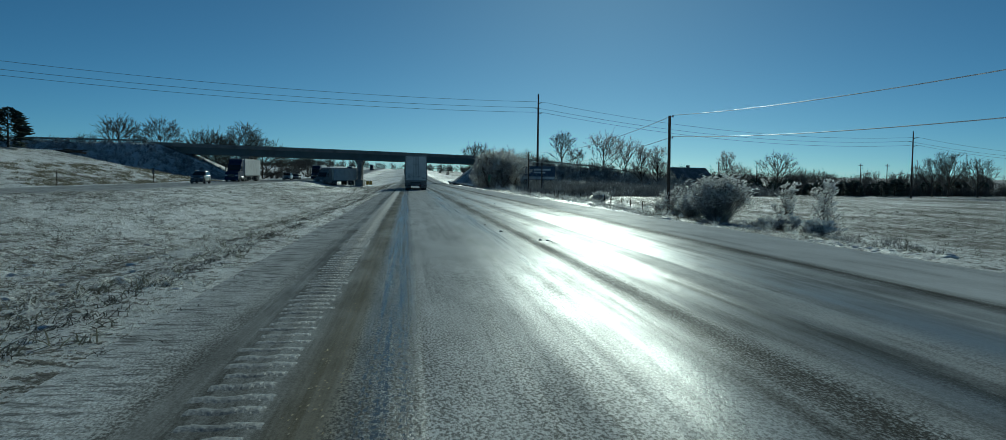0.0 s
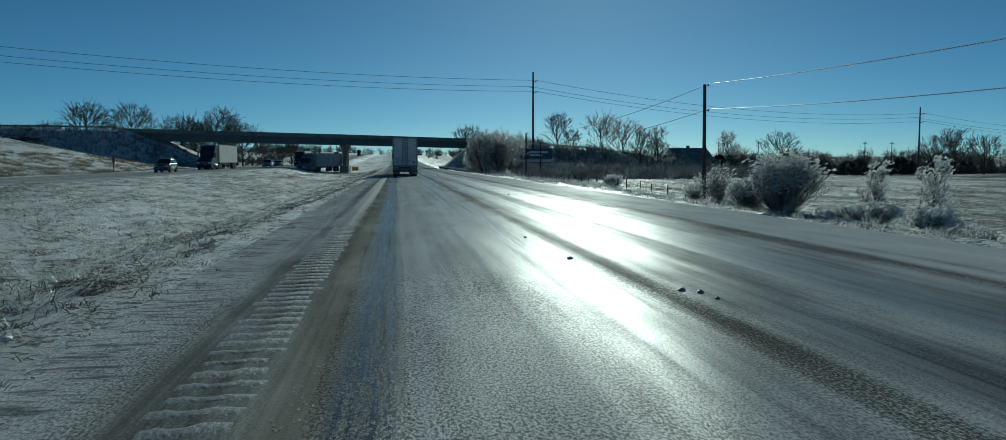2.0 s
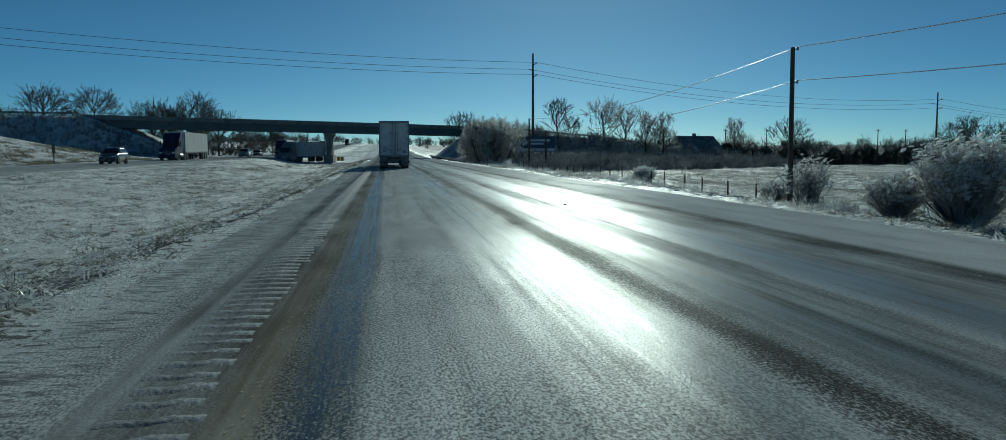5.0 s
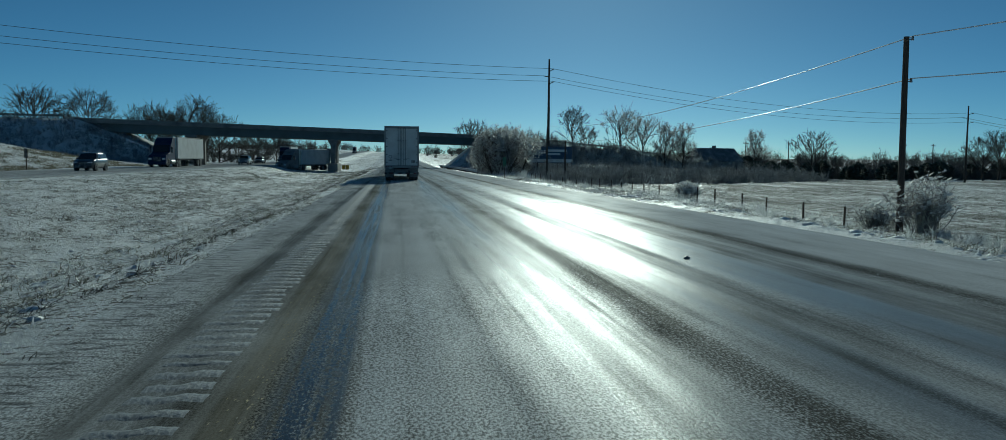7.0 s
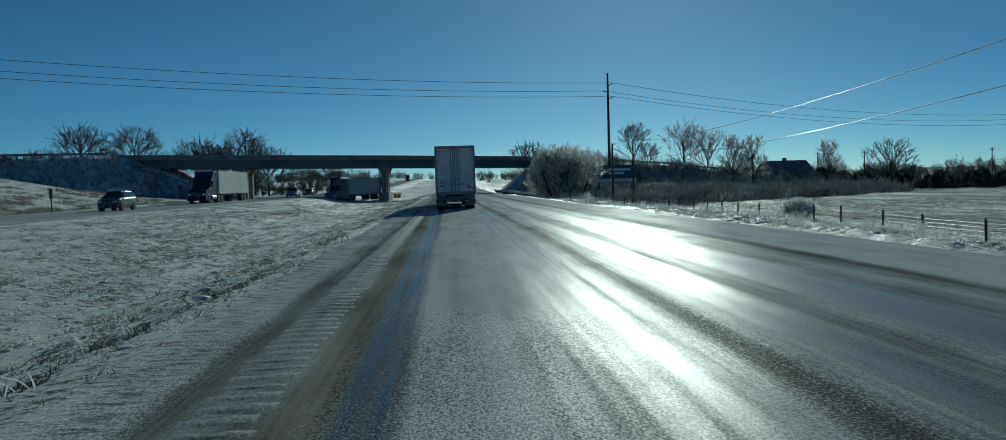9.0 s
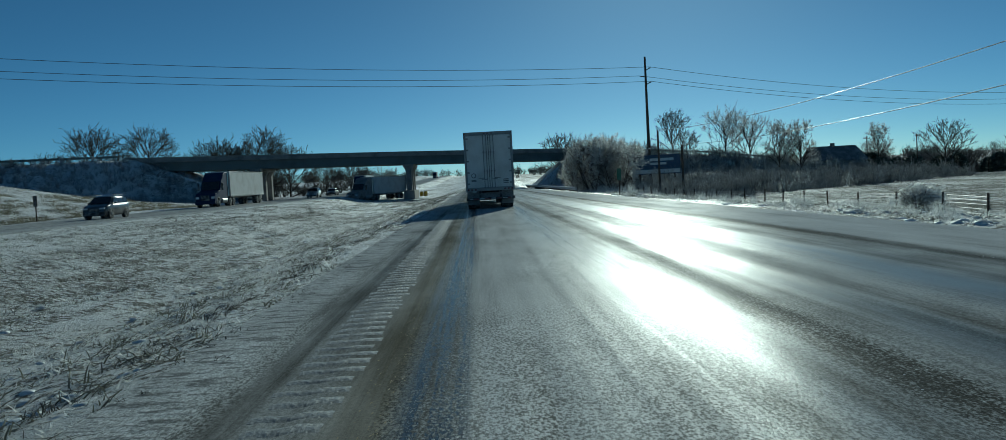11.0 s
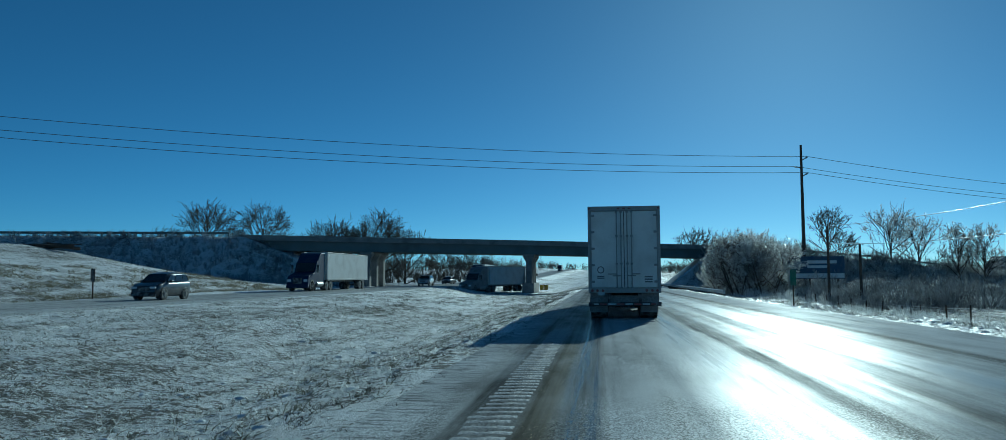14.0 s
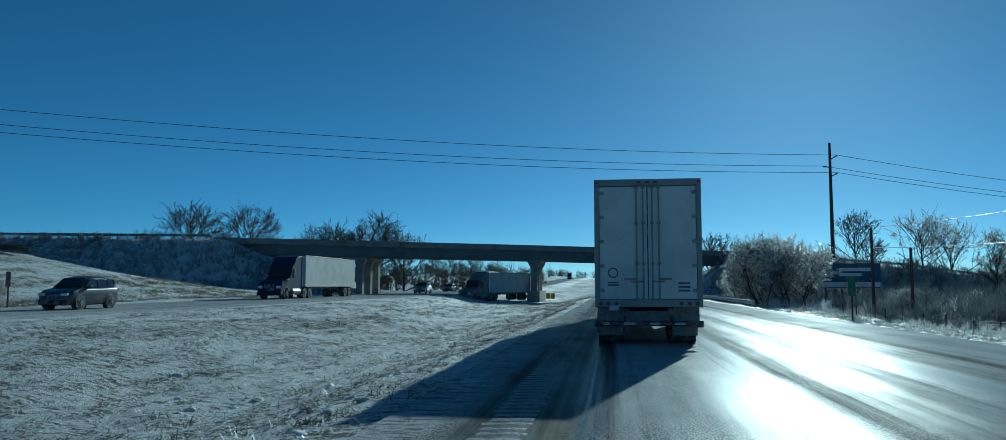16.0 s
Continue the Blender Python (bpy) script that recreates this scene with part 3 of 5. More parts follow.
# ---- trees ----
def branch_mesh(seed, height, spread, limbs, twigs, up=0.35, start=0.25, droop=0.0, r0=0.2, tw=0.022):
    """Two sets of tapered branches: trunk with limbs, and the fine twigs."""
    rnd = random.Random(seed)
    wood, fine = ([], []), ([], [])

    def limb(store, p, d, length, r, r_end, sides, bend, segs):
        v, f = store
        pts, cur, dirn = [Vector(p)], Vector(p), Vector(d).normalized()
        for _ in range(segs):
            dirn = (dirn + Vector((rnd.uniform(-1, 1), rnd.uniform(-1, 1), rnd.uniform(-0.6, 1.0) - droop)) * bend).normalized()
            cur = cur + dirn * (length / segs)
            pts.append(cur.copy())
        a = dirn.orthogonal().normalized()
        b = dirn.cross(a)
        base = len(v)
        for i, q in enumerate(pts):
            rr = r + (r_end - r) * i / segs
            for k in range(sides):
                t = 2 * math.pi * k / sides
                v.append(tuple(q + (a * math.cos(t) + b * math.sin(t)) * rr))
        for i in range(segs):
            for k in range(sides):
                k2 = (k + 1) % sides
                f.append((base + i * sides + k, base + i * sides + k2, base + (i + 1) * sides + k2, base + (i + 1) * sides + k))
        return pts, dirn

    def side(d, angle):
        a = d.orthogonal().normalized()
        a.rotate(Matrix.Rotation(rnd.uniform(0, 6.283), 3, d))
        return (d * math.cos(angle) + a * math.sin(angle)).normalized()

    trunk, td = limb(wood, (0, 0, -0.3), (rnd.uniform(-0.05, 0.05), rnd.uniform(-0.05, 0.05), 1), height * 0.75, r0, r0 * 0.3, 7, 0.07, 7)
    for i in range(limbs):
        u = start + (1 - start) * (i + rnd.random()) / limbs
        k = min(int(u * 7), 6)
        p = trunk[k].lerp(trunk[k + 1], u * 7 - k)
        ang = i * 2.4 + rnd.uniform(-0.5, 0.5)
        d = Vector((math.cos(ang), math.sin(ang), up * rnd.uniform(0.5, 1.6) + 1.1 * u)).normalized()
        ln = spread * (1.15 - 0.4 * u) * rnd.uniform(0.85, 1.12)
        r = r0 * 0.42 * (1.1 - 0.5 * u)
        pts, dd = limb(wood, p, d, ln, r, r * 0.25, 5, 0.10, 5)
        for j in range(8):
            w2 = 0.15 + 0.85 * (j + rnd.random()) / 8
            q = pts[min(int(w2 * 5), 4)].lerp(pts[min(int(w2 * 5), 4) + 1], w2 * 5 % 1)
            d2 = (side(dd, rnd.uniform(0.4, 0.9)) + Vector((0, 0, 0.25 - droop))).normalized()
            l2 = ln * rnd.uniform(0.3, 0.5) * (1.2 - 0.5 * w2)
            p2, d3 = limb(wood, q, d2, l2, r * 0.3, r * 0.1, 4, 0.2, 3)
            for _ in range(twigs):
                w3 = rnd.uniform(0.15, 1)
                q3 = p2[min(int(w3 * 3), 2)].lerp(p2[min(int(w3 * 3), 2) + 1], w3 * 3 % 1)
                d4 = (side(d3, rnd.uniform(0.3, 0.9)) + Vector((0, 0, 0.3 - droop))).normalized()
                p4, d5 = limb(fine, q3, d4, l2 * rnd.uniform(0.4, 0.75), tw, tw * 0.6, 3, 0.25, 2)
                for _ in range(2):
                    limb(fine, p4[1].lerp(p4[2], rnd.random()), side(d5, rnd.uniform(0.3, 0.9)), l2 * rnd.uniform(0.2, 0.4), tw * 0.75, tw * 0.4, 3, 0.2, 1)
    return wood, fine


def ice_leaves(points, n, seed, size=1.0, wind=0.0):
    """Drooping narrow leaves in ice, hung on the twigs."""
    rr = random.Random(seed)
    v, f = [], []
    for _ in range(n):
        p = Vector(rr.choice(points))
        t = rr.uniform(0, 6.283)
        d = Vector((math.cos(t), math.sin(t), rr.uniform(-0.9, 0.3))).normalized().lerp(Vector((0.75, 0.2, 0.62)), wind) * rr.uniform(0.08, 0.2) * size
        w = Vector((-math.sin(t), math.cos(t), 0.3)) * rr.uniform(0.018, 0.035) * size
        k = len(v)
        v += [tuple(p), tuple(p + d * 0.5 + w), tuple(p + d - Vector((0, 0, 0.03))), tuple(p + d * 0.5 - w)]
        f.append((k, k + 1, k + 2, k + 3))
    return v, f


def tree(name, m, seed, label, category, group, height, spread, limbs, twigs, wood_mat, twig_mat, leaves=0, leaf=1.0, wind=0.0, **k):
    o = empty(name, m, label, category, group)
    wood, fine = branch_mesh(seed, height, spread, limbs, twigs, **k)
    sheet("trunk", *wood, wood_mat, o, smooth=True)
    sheet("crown", *fine, twig_mat, o)
    if leaves:
        sheet("leaves", *ice_leaves(fine[0], leaves, seed, leaf, wind), M_FROST, o)["label"] = "ice-coated withered leaves"
    return o


def on_land(x, y, s=1.0, turn=0.0):
    return pose(x, y, rough_land(x, y) - 0.05, 0, 0, turn) @ Matrix.Scale(s, 4)


def again(ob, x, y, s, turn):
    c = copy_thing(ob, pose(x, y, rough_land(x, y) - 0.05, 0, 0, turn))
    c.scale = (s, s, s)
    return c


def crown_mesh(seed, height, radius, fork=0.2, mains=7, kids=4, levels=4, rise=0.5, r0=0.2, tw=0.02, stems=1):
    """A short trunk that forks into limbs, each forking on and on, inside a rounded crown: heavy wood and fine twigs."""
    rnd = random.Random(seed)
    wood, fine = ([], []), ([], [])
    mid = height * (0.5 + 0.15 * fork)

    def inside(p):
        return (p.x * p.x + p.y * p.y) / radius ** 2 + ((p.z - mid) / (height - mid)) ** 2 < rnd.uniform(0.65, 1.2)

    def skin(store, pts, ra, rb, sides):
        v, f = store
        d = (pts[-1] - pts[0]).normalized()
        a = d.orthogonal().normalized()
        b = d.cross(a)
        base, n = len(v), len(pts) - 1
        for i, q in enumerate(pts):
            r = ra + (rb - ra) * i / n
            for k in range(sides):
                t = 6.2832 * k / sides
                v.append(tuple(q + (a * math.cos(t) + b * math.sin(t)) * r))
        for i in range(n):
            for k in range(sides):
                k2 = (k + 1) % sides
                f.append((base + i * sides + k, base + i * sides + k2, base + (i + 1) * sides + k2, base + (i + 1) * sides + k))

    def grow(p, d, length, r, level):
        n = 3 if level < 2 else 2
        pts, cur, way = [p], p, d
        for _ in range(n):
            way = (way + Vector((rnd.uniform(-1, 1), rnd.uniform(-1, 1), rnd.uniform(-0.6, 1.0))) * 0.17).normalized()
            cur = cur + way * (length / n)
            pts.append(cur)
            if level and not inside(cur):
                break
        skin(wood if level < 2 else fine, pts, r, r * 0.6, 5 if level < 2 else 3)
        if level == levels or len(pts) < 3:
            return
        for k in range(kids):
            u = (0.25 + 0.75 * (k + rnd.random()) / kids) * (len(pts) - 1)
            i = min(int(u), len(pts) - 2)
            q = pts[i].lerp(pts[i + 1], u - i)
            a = way.orthogonal().normalized()
            a.rotate(Matrix.Rotation(rnd.uniform(0, 6.283), 3, way))
            t = rnd.uniform(0.3, 0.95)
            d2 = (way * math.cos(t) + a * math.sin(t) + Vector((0, 0, 0.13))).normalized()
            grow(q, d2, length * rnd.uniform(0.5, 0.72), max(tw, r * 0.5), level + 1)

    for k in range(stems):
        lean = Vector((rnd.uniform(-1, 1), rnd.uniform(-1, 1), 0)) * (0.06 if stems == 1 else 0.45)
        root = Vector((lean.x, lean.y, 0)) * (0 if stems == 1 else 1.2) + Vector((0, 0, -0.4))
        top = root + (Vector((0, 0, 1)) + lean) * height * 0.62
        bow = root.lerp(top, 0.5) + Vector((rnd.uniform(-1, 1), rnd.uniform(-1, 1), 0)) * 0.03 * height
        skin(wood, [root, bow, top], r0, r0 * 0.35, 7)
        for i in range(mains):
            u = fork + (0.95 - fork) * (i + rnd.random() * 0.8) / mains
            p = root.lerp(bow, u * 2) if u < 0.5 else bow.lerp(top, u * 2 - 1)
            t = i * 2.4 + rnd.uniform(-0.4, 0.4) + k
            d = Vector((math.cos(t), math.sin(t), rise * rnd.uniform(0.5, 1.4) + 0.9 * u)).normalized()
            grow(p, d, radius * rnd.uniform(0.75, 1.0), r0 * (0.5 - 0.2 * u), 0)
    return wood, fine


def crown_tree(name, m, seed, label, group, height, radius, wood_mat, twig_mat, leaves=0, leaf=1.0, wind=0.0, **k):
    o = empty(name, m, label, "tree", group)
    wood, fine = crown_mesh(seed, height, radius, **k)
    sheet("trunk", *wood, wood_mat, o, smooth=True)
    sheet("crown", *fine, twig_mat, o)
    if leaves:
        far_out = [p for p in fine[0] if (p[0] ** 2 + p[1] ** 2) / radius ** 2 + (p[2] / height - 0.5) ** 2 * 4 > 0.45]
        sheet("leaves", *ice_leaves(far_out, leaves, seed, leaf, wind), M_FROST, o)["label"] = "ice-coated twig ends"
    return o


T = "bare trees behind the bridge"
dark1 = crown_tree("bare_tree", on_land(-66.5, 195.5), 11, "bare dark tree with limbs fanning up behind the bridge", T, 9.0, 5.6, M_BARK, M_TWIG, fork=0.08, mains=16, kids=3, rise=0.8, tw=0.038)
dark2 = crown_tree("bare_tree", on_land(-58.3, 199.5), 12, "bare dark round-crowned tree behind the bridge", T, 8.8, 6.0, M_BARK, M_TWIG, fork=0.06, mains=12, kids=4, tw=0.028)
crown_tree("bare_tree", on_land(-45.5, 222), 13, "large bare round-crowned tree rising over the bridge deck", T, 14.4, 8.0, M_BARK, M_TWIG, fork=0.1, mains=12, kids=4, r0=0.34, tw=0.038)
for x, y, s, turn in ((-53.5, 223, 1.3, 200), (-39.5, 226, 1.2, 20), (-49.5, 216, 1.15, 310), (-73, 194, 0.6, 40), (-79, 192, 0.52, 90), (-87, 190, 0.56, 10), (-103, 186, 0.85, 160), (-70, 198, 0.6, 250), (-34, 238, 0.8, 120), (-31, 256, 0.8, 33), (-62.5, 199, 0.62, 77)):
    again(random.Random(int(x * 7)).choice((dark1, dark2)), x, y, s, turn)
F = "ice-glazed roadside trees"
frost1 = crown_tree("frosted_tree", on_land(18.6, 179), 21, "dense many-stemmed tree glazed with white ice", F, 9.0, 4.4, M_BARK, M_TWIG, fork=0.03, mains=4, kids=4, stems=4, r0=0.1, tw=0.022, leaves=10000, leaf=2.8, wind=0.4)
frost2 = crown_tree("frosted_tree", on_land(22.0, 176.5), 22, "dense many-stemmed tree glazed with white ice", F, 9.3, 4.7, M_BARK, M_FROSTWOOD, fork=0.03, mains=4, kids=4, stems=4, r0=0.1, tw=0.022, leaves=10000, leaf=2.8, wind=0.4)
for ob, x, y, s, turn in ((frost2, 20.5, 184, 1.1, 230), (frost2, 17.2, 184, 0.66, 20), (frost1, 22.0, 189, 0.95, 300), (frost1, 27.5, 191, 0.8, 130), (frost1, 33.0, 190, 0.6, 80)):
    again(ob, x, y, s, turn)
R = "bare trees beyond the overpass bank"
tall1 = crown_tree("bare_tree", on_land(58, 235), 31, "bare open-crowned tree with icy grey branches", R, 11.4, 6.2, M_BARK, M_FROSTWOOD, fork=0.12, mains=14, kids=3, rise=0.7, tw=0.03, leaves=3000, leaf=1.8)
tall2 = crown_tree("bare_tree", on_land(43.2, 225), 32, "bare open-crowned tree with dark icy branches", R, 9.4, 5.0, M_BARK, M_TWIG, fork=0.1, mains=15, kids=3, rise=0.7, tw=0.03)
tall3 = crown_tree("bare_tree", on_land(71.5, 227), 33, "tall narrow tree with pale frosted branches", R, 12.0, 4.2, M_BARK, M_FROSTWOOD, fork=0.15, mains=14, kids=3, rise=1.2, tw=0.03, leaves=3000, leaf=1.8)
wide1 = crown_tree("bare_tree", on_land(125, 262), 34, "lone bare tree with a wide open crown", R, 14.5, 8.0, M_BARK, M_TWIG, fork=0.22, mains=13, kids=3, rise=0.7, r0=0.3, tw=0.04)
rnd = random.Random(5)
for ob, x, y, s, turn in ((tall2, 19.5, 236, 1.18, 40), (tall2, 27, 240, 0.75, 10), (tall1, 35, 240, 0.72, 100), (tall2, 50, 240, 0.8, 70), (tall1, 67.3, 247, 1.12, 200), (tall3, 66.5, 225, 0.95, 150), (tall2, 79, 250, 0.8, 310), (tall2, 84, 262, 0.75, 20), (tall3, 106, 260, 1.1, 60), (tall2, 112, 270, 0.7, 0), (tall2, 135, 268, 0.75, 90), (tall1, 140, 330, 1.0, 80), (wide1, 182, 262, 0.95, 130), (wide1, 192, 268, 1.12, 250), (wide1, 199, 262, 0.95, 10), (tall2, 62, 252, 0.85, 330)):
    again(ob, x, y, s, turn)


# ---- lorry ahead ----
def wheel(parent, x, y, z, r, wid, rim=True):
    t = part("tyre", tube((x - wid / 2, y, z), (x + wid / 2, y, z), r, sides=24), M_RUBBER, parent, "black tyre caked with road salt")
    if rim:
        for s in (-1, 1):
            rim = tube((x + s * (wid / 2 - 0.03), y, z), (x + s * (wid / 2 + 0.006), y, z), r * 0.62, r * 0.6, sides=20)
            for q in range(5):
                a = q * 1.2566
                rod(rim, (x + s * (wid / 2 + 0.01), y, z), (x + s * (wid / 2 + 0.01), y + math.cos(a) * r * 0.56, z + math.sin(a) * r * 0.56), r * 0.09, r * 0.07, 6)
            part("rim", rim, M_RIM, t, "dull metal rim")
    return t


def lead_trailer(x, y):
    """A dry-van semitrailer seen from behind; its rear face at y, its length ahead."""
    o = empty("semi_trailer", pose(x, y, 0), "grubby white box semitrailer with closed rear doors", "trailer")
    L, W, B, H = 14.6, 1.3, 1.12, 4.1
    part("body", block(-W, W, 0.08, L, B, H, bevel=0.03), M_TRAILERSIDE, o)
    f = part("rear_frame", block(-W, W, 0.0, 0.10, H - 0.16, H + 0.01, bevel=0.015), M_ALU, o, "dull aluminium rear door frame")
    for s in (-1, 1):
        part("corner_post", block(s * 1.24 - 0.06, s * 1.24 + 0.06, 0.0, 0.1, B, H - 0.16, bevel=0.012), M_ALU, f)
    part("sill", block(-W, W, -0.02, 0.12, B - 0.16, B + 0.03, bevel=0.015), M_ALU, f)
    for s in (-1, 1):
        d = part("door", block(min(s * 0.012, s * 1.17), max(s * 0.012, s * 1.17), 0.015, 0.07, B + 0.04, H - 0.18, bevel=0.01), M_TRAILER, o, "dirty white rear door")
        for k in (0.11, 0.27):
            b = part("lock_rod", tube((s * k, -0.012, B - 0.05), (s * k, -0.012, H - 0.12), 0.02), M_ALU, d, "vertical lock rod")
            for z in (B + 0.02, B + 0.9, B + 1.9, H - 0.2):
                part("rod_clip", block(s * k - 0.045, s * k + 0.045, -0.03, 0.02, z - 0.035, z + 0.035, bevel=0.008), M_ALU, b)
            part("handle", block(min(s * k, s * (k + 0.32)), max(s * k, s * (k + 0.3)), -0.035, -0.012, B + 0.4 + k * 0.4, B + 0.44 + k * 0.4, bevel=0.006), M_ALU, b)
        for i in range(5):
            z = B + 0.25 + i * 0.6
            part("hinge", block(s * 1.15 - 0.09, s * 1.15 + 0.09, -0.012, 0.03, z - 0.04, z + 0.04, bevel=0.01), M_ALU, d)
    part("door_seam", block(-0.014, 0.014, 0.02, 0.05, B + 0.04, H - 0.18), M_BLACK, o)
    ring = part("emblem", tube((-0.85, 0.014, 1.80), (-0.85, 0.008, 1.80), 0.13, sides=24), M_RIM, o, "small round dark emblem on the door")
    part("emblem_face", tube((-0.85, 0.009, 1.80), (-0.85, 0.004, 1.80), 0.095, sides=24), M_TRAILER, ring)
    for z in (1.56, 1.5):
        part("emblem_bar", block(-0.98, -0.72, 0.007, 0.014, z - 0.02, z + 0.02), M_RIM, ring)
    for i in range(3):
        part("placard_bar", block(0.72, 1.0, 0.007, 0.014, 1.52 - i * 0.09, 1.57 - i * 0.09), M_RIM, o, "row of small dark lettering")
    part("plate", block(-0.95, -0.72, -0.035, -0.022, 0.88, 1.0), M_GALV, o, "plain number plate")
    for s in (-1, 1):
        for k in (0.78, 0.98, 1.16):
            part("tail_lamp", tube((s * k, -0.045, B - 0.07), (s * k, -0.02, B - 0.07), 0.05, sides=14), M_REDLENS, o, "round red tail lamp")
    for k in (-0.2, 0, 0.2):
        part("marker_lamp", block(k - 0.05, k + 0.05, -0.02, 0.0, H - 0.1, H - 0.05), M_REDLENS, o)
    part("marker_lamp", block(-1.28, -1.2, -0.02, 0, H - 0.1, H - 0.05), M_REDLENS, o)
    part("marker_lamp", block(1.2, 1.28, -0.02, 0, H - 0.1, H - 0.05), M_REDLENS, o)
    u = part("underride_guard", block(-1.22, 1.22, 0.05, 0.17, 0.5, 0.62, bevel=0.015), M_BLACK, o, "black steel underride bar")
    for s in (-1, 1):
        part("guard_post", block(s * 0.55 - 0.05, s * 0.55 + 0.05, 0.07, 0.16, 0.6, B - 0.1), M_BLACK, u)
        part("guard_end", block(s * 1.2 - 0.1, s * 1.2 + 0.1, -0.03, 0.05, 0.48, 0.64, bevel=0.01), M_BLACK, u)
    for i in range(8):
        part("reflective_strip", block(-1.2 + i * 0.305, -1.2 + i * 0.305 + 0.26, 0.038, 0.048, 0.53, 0.59), M_REDLENS if i % 2 else M_GALV, u)
    part("chassis", block(-0.5, 0.5, 0.3, L - 1.0, 0.85, B, bevel=0.02), M_BLACK, o)
    # Panel added to close the lit gap; its grey stands for spray mist.
    part("underbody_screen", block(-1.24, 1.24, 0.3, 0.36, 0.6, B - 0.14, bevel=0.01), M_SLUSHDARK, o, "grey panel added to close the lit gap under the body")
    for y0 in (1.5, 2.75):
        ax = part("axle", tube((-1.1, y0, 0.52), (1.1, y0, 0.52), 0.07), M_BLACK, o)
        for s in (-1, 1):
            wheel(ax, s * 0.92, y0, 0.51, 0.51, 0.62)
    for s in (-1, 1):
        part("mud_flap", block(s * 0.92 - 0.31, s * 0.92 + 0.31, 0.72, 0.735, 0.24, 0.98), M_SLUSHDARK, o, "mud flap caked with grey slush")
        part("side_skirt", block(s * 1.27 - 0.015, s * 1.27 + 0.015, 4.2, L - 3.5, 0.35, B, bevel=0.005), M_TRAILERSIDE, o)
    return o


def tractor(x, y, turn, paint, label, group=""):
    """A bonneted sleeper tractor; the nose points along -y of its own frame, the fifth wheel at y = 5."""
    o = empty("truck_tractor", pose(x, y, 0, 0, 0, turn), label, "truck", group)
    prof = [(0.0, 0.55), (-0.02, 1.15), (0.25, 1.55), (1.75, 1.85), (2.0, 1.95), (2.55, 2.95), (2.9, 3.15), (3.4, 3.7), (3.9, 3.95), (5.0, 4.0), (5.0, 0.75), (0.9, 0.6)]
    part("cab", solid(prof, "x", -1.12, 1.12, 0.07), paint, o)
    ws = part("windscreen", solid([(1.98, 1.98), (2.5, 2.9), (2.52, 2.88), (2.04, 1.96)], "x", -0.98, 0.98), M_GLASSDARK, o, "dark raked windscreen")
    ws.location = (0, -0.045, 0.02)
    for s in (-1, 1):
        part("side_window", block(s * 1.125 - 0.008, s * 1.125 + 0.008, 2.45, 3.2, 1.95, 2.7, bevel=0.004), M_GLASSDARK, o)
        h = part("headlamp", block(s * 0.86 - 0.2, s * 0.86 + 0.2, -0.045, 0.12, 0.95, 1.2, bevel=0.03), M_HEADLAMP, o, "clear headlamp")
        mr = part("mirror", block(s * 1.38 - 0.1, s * 1.38 + 0.1, 2.1, 2.2, 1.9, 2.7, bevel=0.03), M_BLACK, o)
        part("mirror_arm", tube((s * 1.1, 2.25, 2.3), (s * 1.32, 2.16, 2.3), 0.025), M_BLACK, mr)
        wheel(o, s * 1.0, 1.15, 0.51, 0.51, 0.3)
        part("arch", tube((s * 0.86, 1.15, 0.56), (s * 1.15, 1.15, 0.56), 0.6, sides=24), M_BLACK, o)
        for yy in (5.35, 6.65):
            wheel(o, s * 0.93, yy, 0.51, 0.51, 0.6)
        part("fuel_tank", tube((s * 0.95, 2.5, 0.68), (s * 0.95, 4.3, 0.68), 0.3, sides=18), M_ALU, o)
        part("stack", tube((s * 1.05, 5.1, 1.1), (s * 1.05, 5.1, 3.9), 0.07), M_CHROME, o)
    part("grille", block(-0.48, 0.48, -0.05, 0.02, 0.75, 1.35, bevel=0.02), M_BLACK, o, "dark radiator grille")
    part("bumper", block(-1.15, 1.15, -0.12, 0.3, 0.32, 0.66, bevel=0.06), paint, o)
    part("chassis", block(-0.45, 0.45, 0.4, 7.2, 0.6, 0.85), M_BLACK, o)
    return o


lead_trailer(0.9, 95.0).location.z = -0.25
tractor(0.9, 95.0 + 19.8, 180, M_TRAILERSIDE, "white sleeper tractor pulling a box trailer").location.z = -0.28


# ---- oncoming traffic ----
def box_trailer(x, y, z, turn, label, group="", length=15.0, tilt=0.0):
    """A box semitrailer; its front wall at its own origin, its length along +y."""
    o = empty("semi_trailer", pose(x, y, z, 0, tilt, turn), label, "trailer", group)
    part("body", block(-1.3, 1.3, 0, length, 1.12, 4.08, bevel=0.03), M_TRAILERSIDE, o)
    for s in (-1, 1):
        part("top_rail", block(s * 1.3 - 0.02, s * 1.3 + 0.02, 0.0, length, 3.98, 4.1, bevel=0.008), M_ALU, o)
        part("bottom_rail", block(s * 1.3 - 0.02, s * 1.3 + 0.02, 0.0, length, 1.06, 1.22, bevel=0.008), M_ALU, o)
        part("landing_leg", block(s * 0.7 - 0.07, s * 0.7 + 0.07, 2.6, 2.75, 0.3, 1.12), M_BLACK, o)
    part("chassis", block(-0.5, 0.5, 1.0, length - 0.3, 0.86, 1.12, bevel=0.02), M_BLACK, o)
    for y0 in (length - 3.0, length - 1.7):
        ax = part("axle", tube((-1.1, y0, 0.52), (1.1, y0, 0.52), 0.07), M_BLACK, o)
        for s in (-1, 1):
            wheel(ax, s * 0.92, y0, 0.51, 0.51, 0.6)
    part("underride_guard", block(-1.2, 1.2, length - 0.15, length - 0.05, 0.5, 0.62, bevel=0.01), M_BLACK, o)
    return o


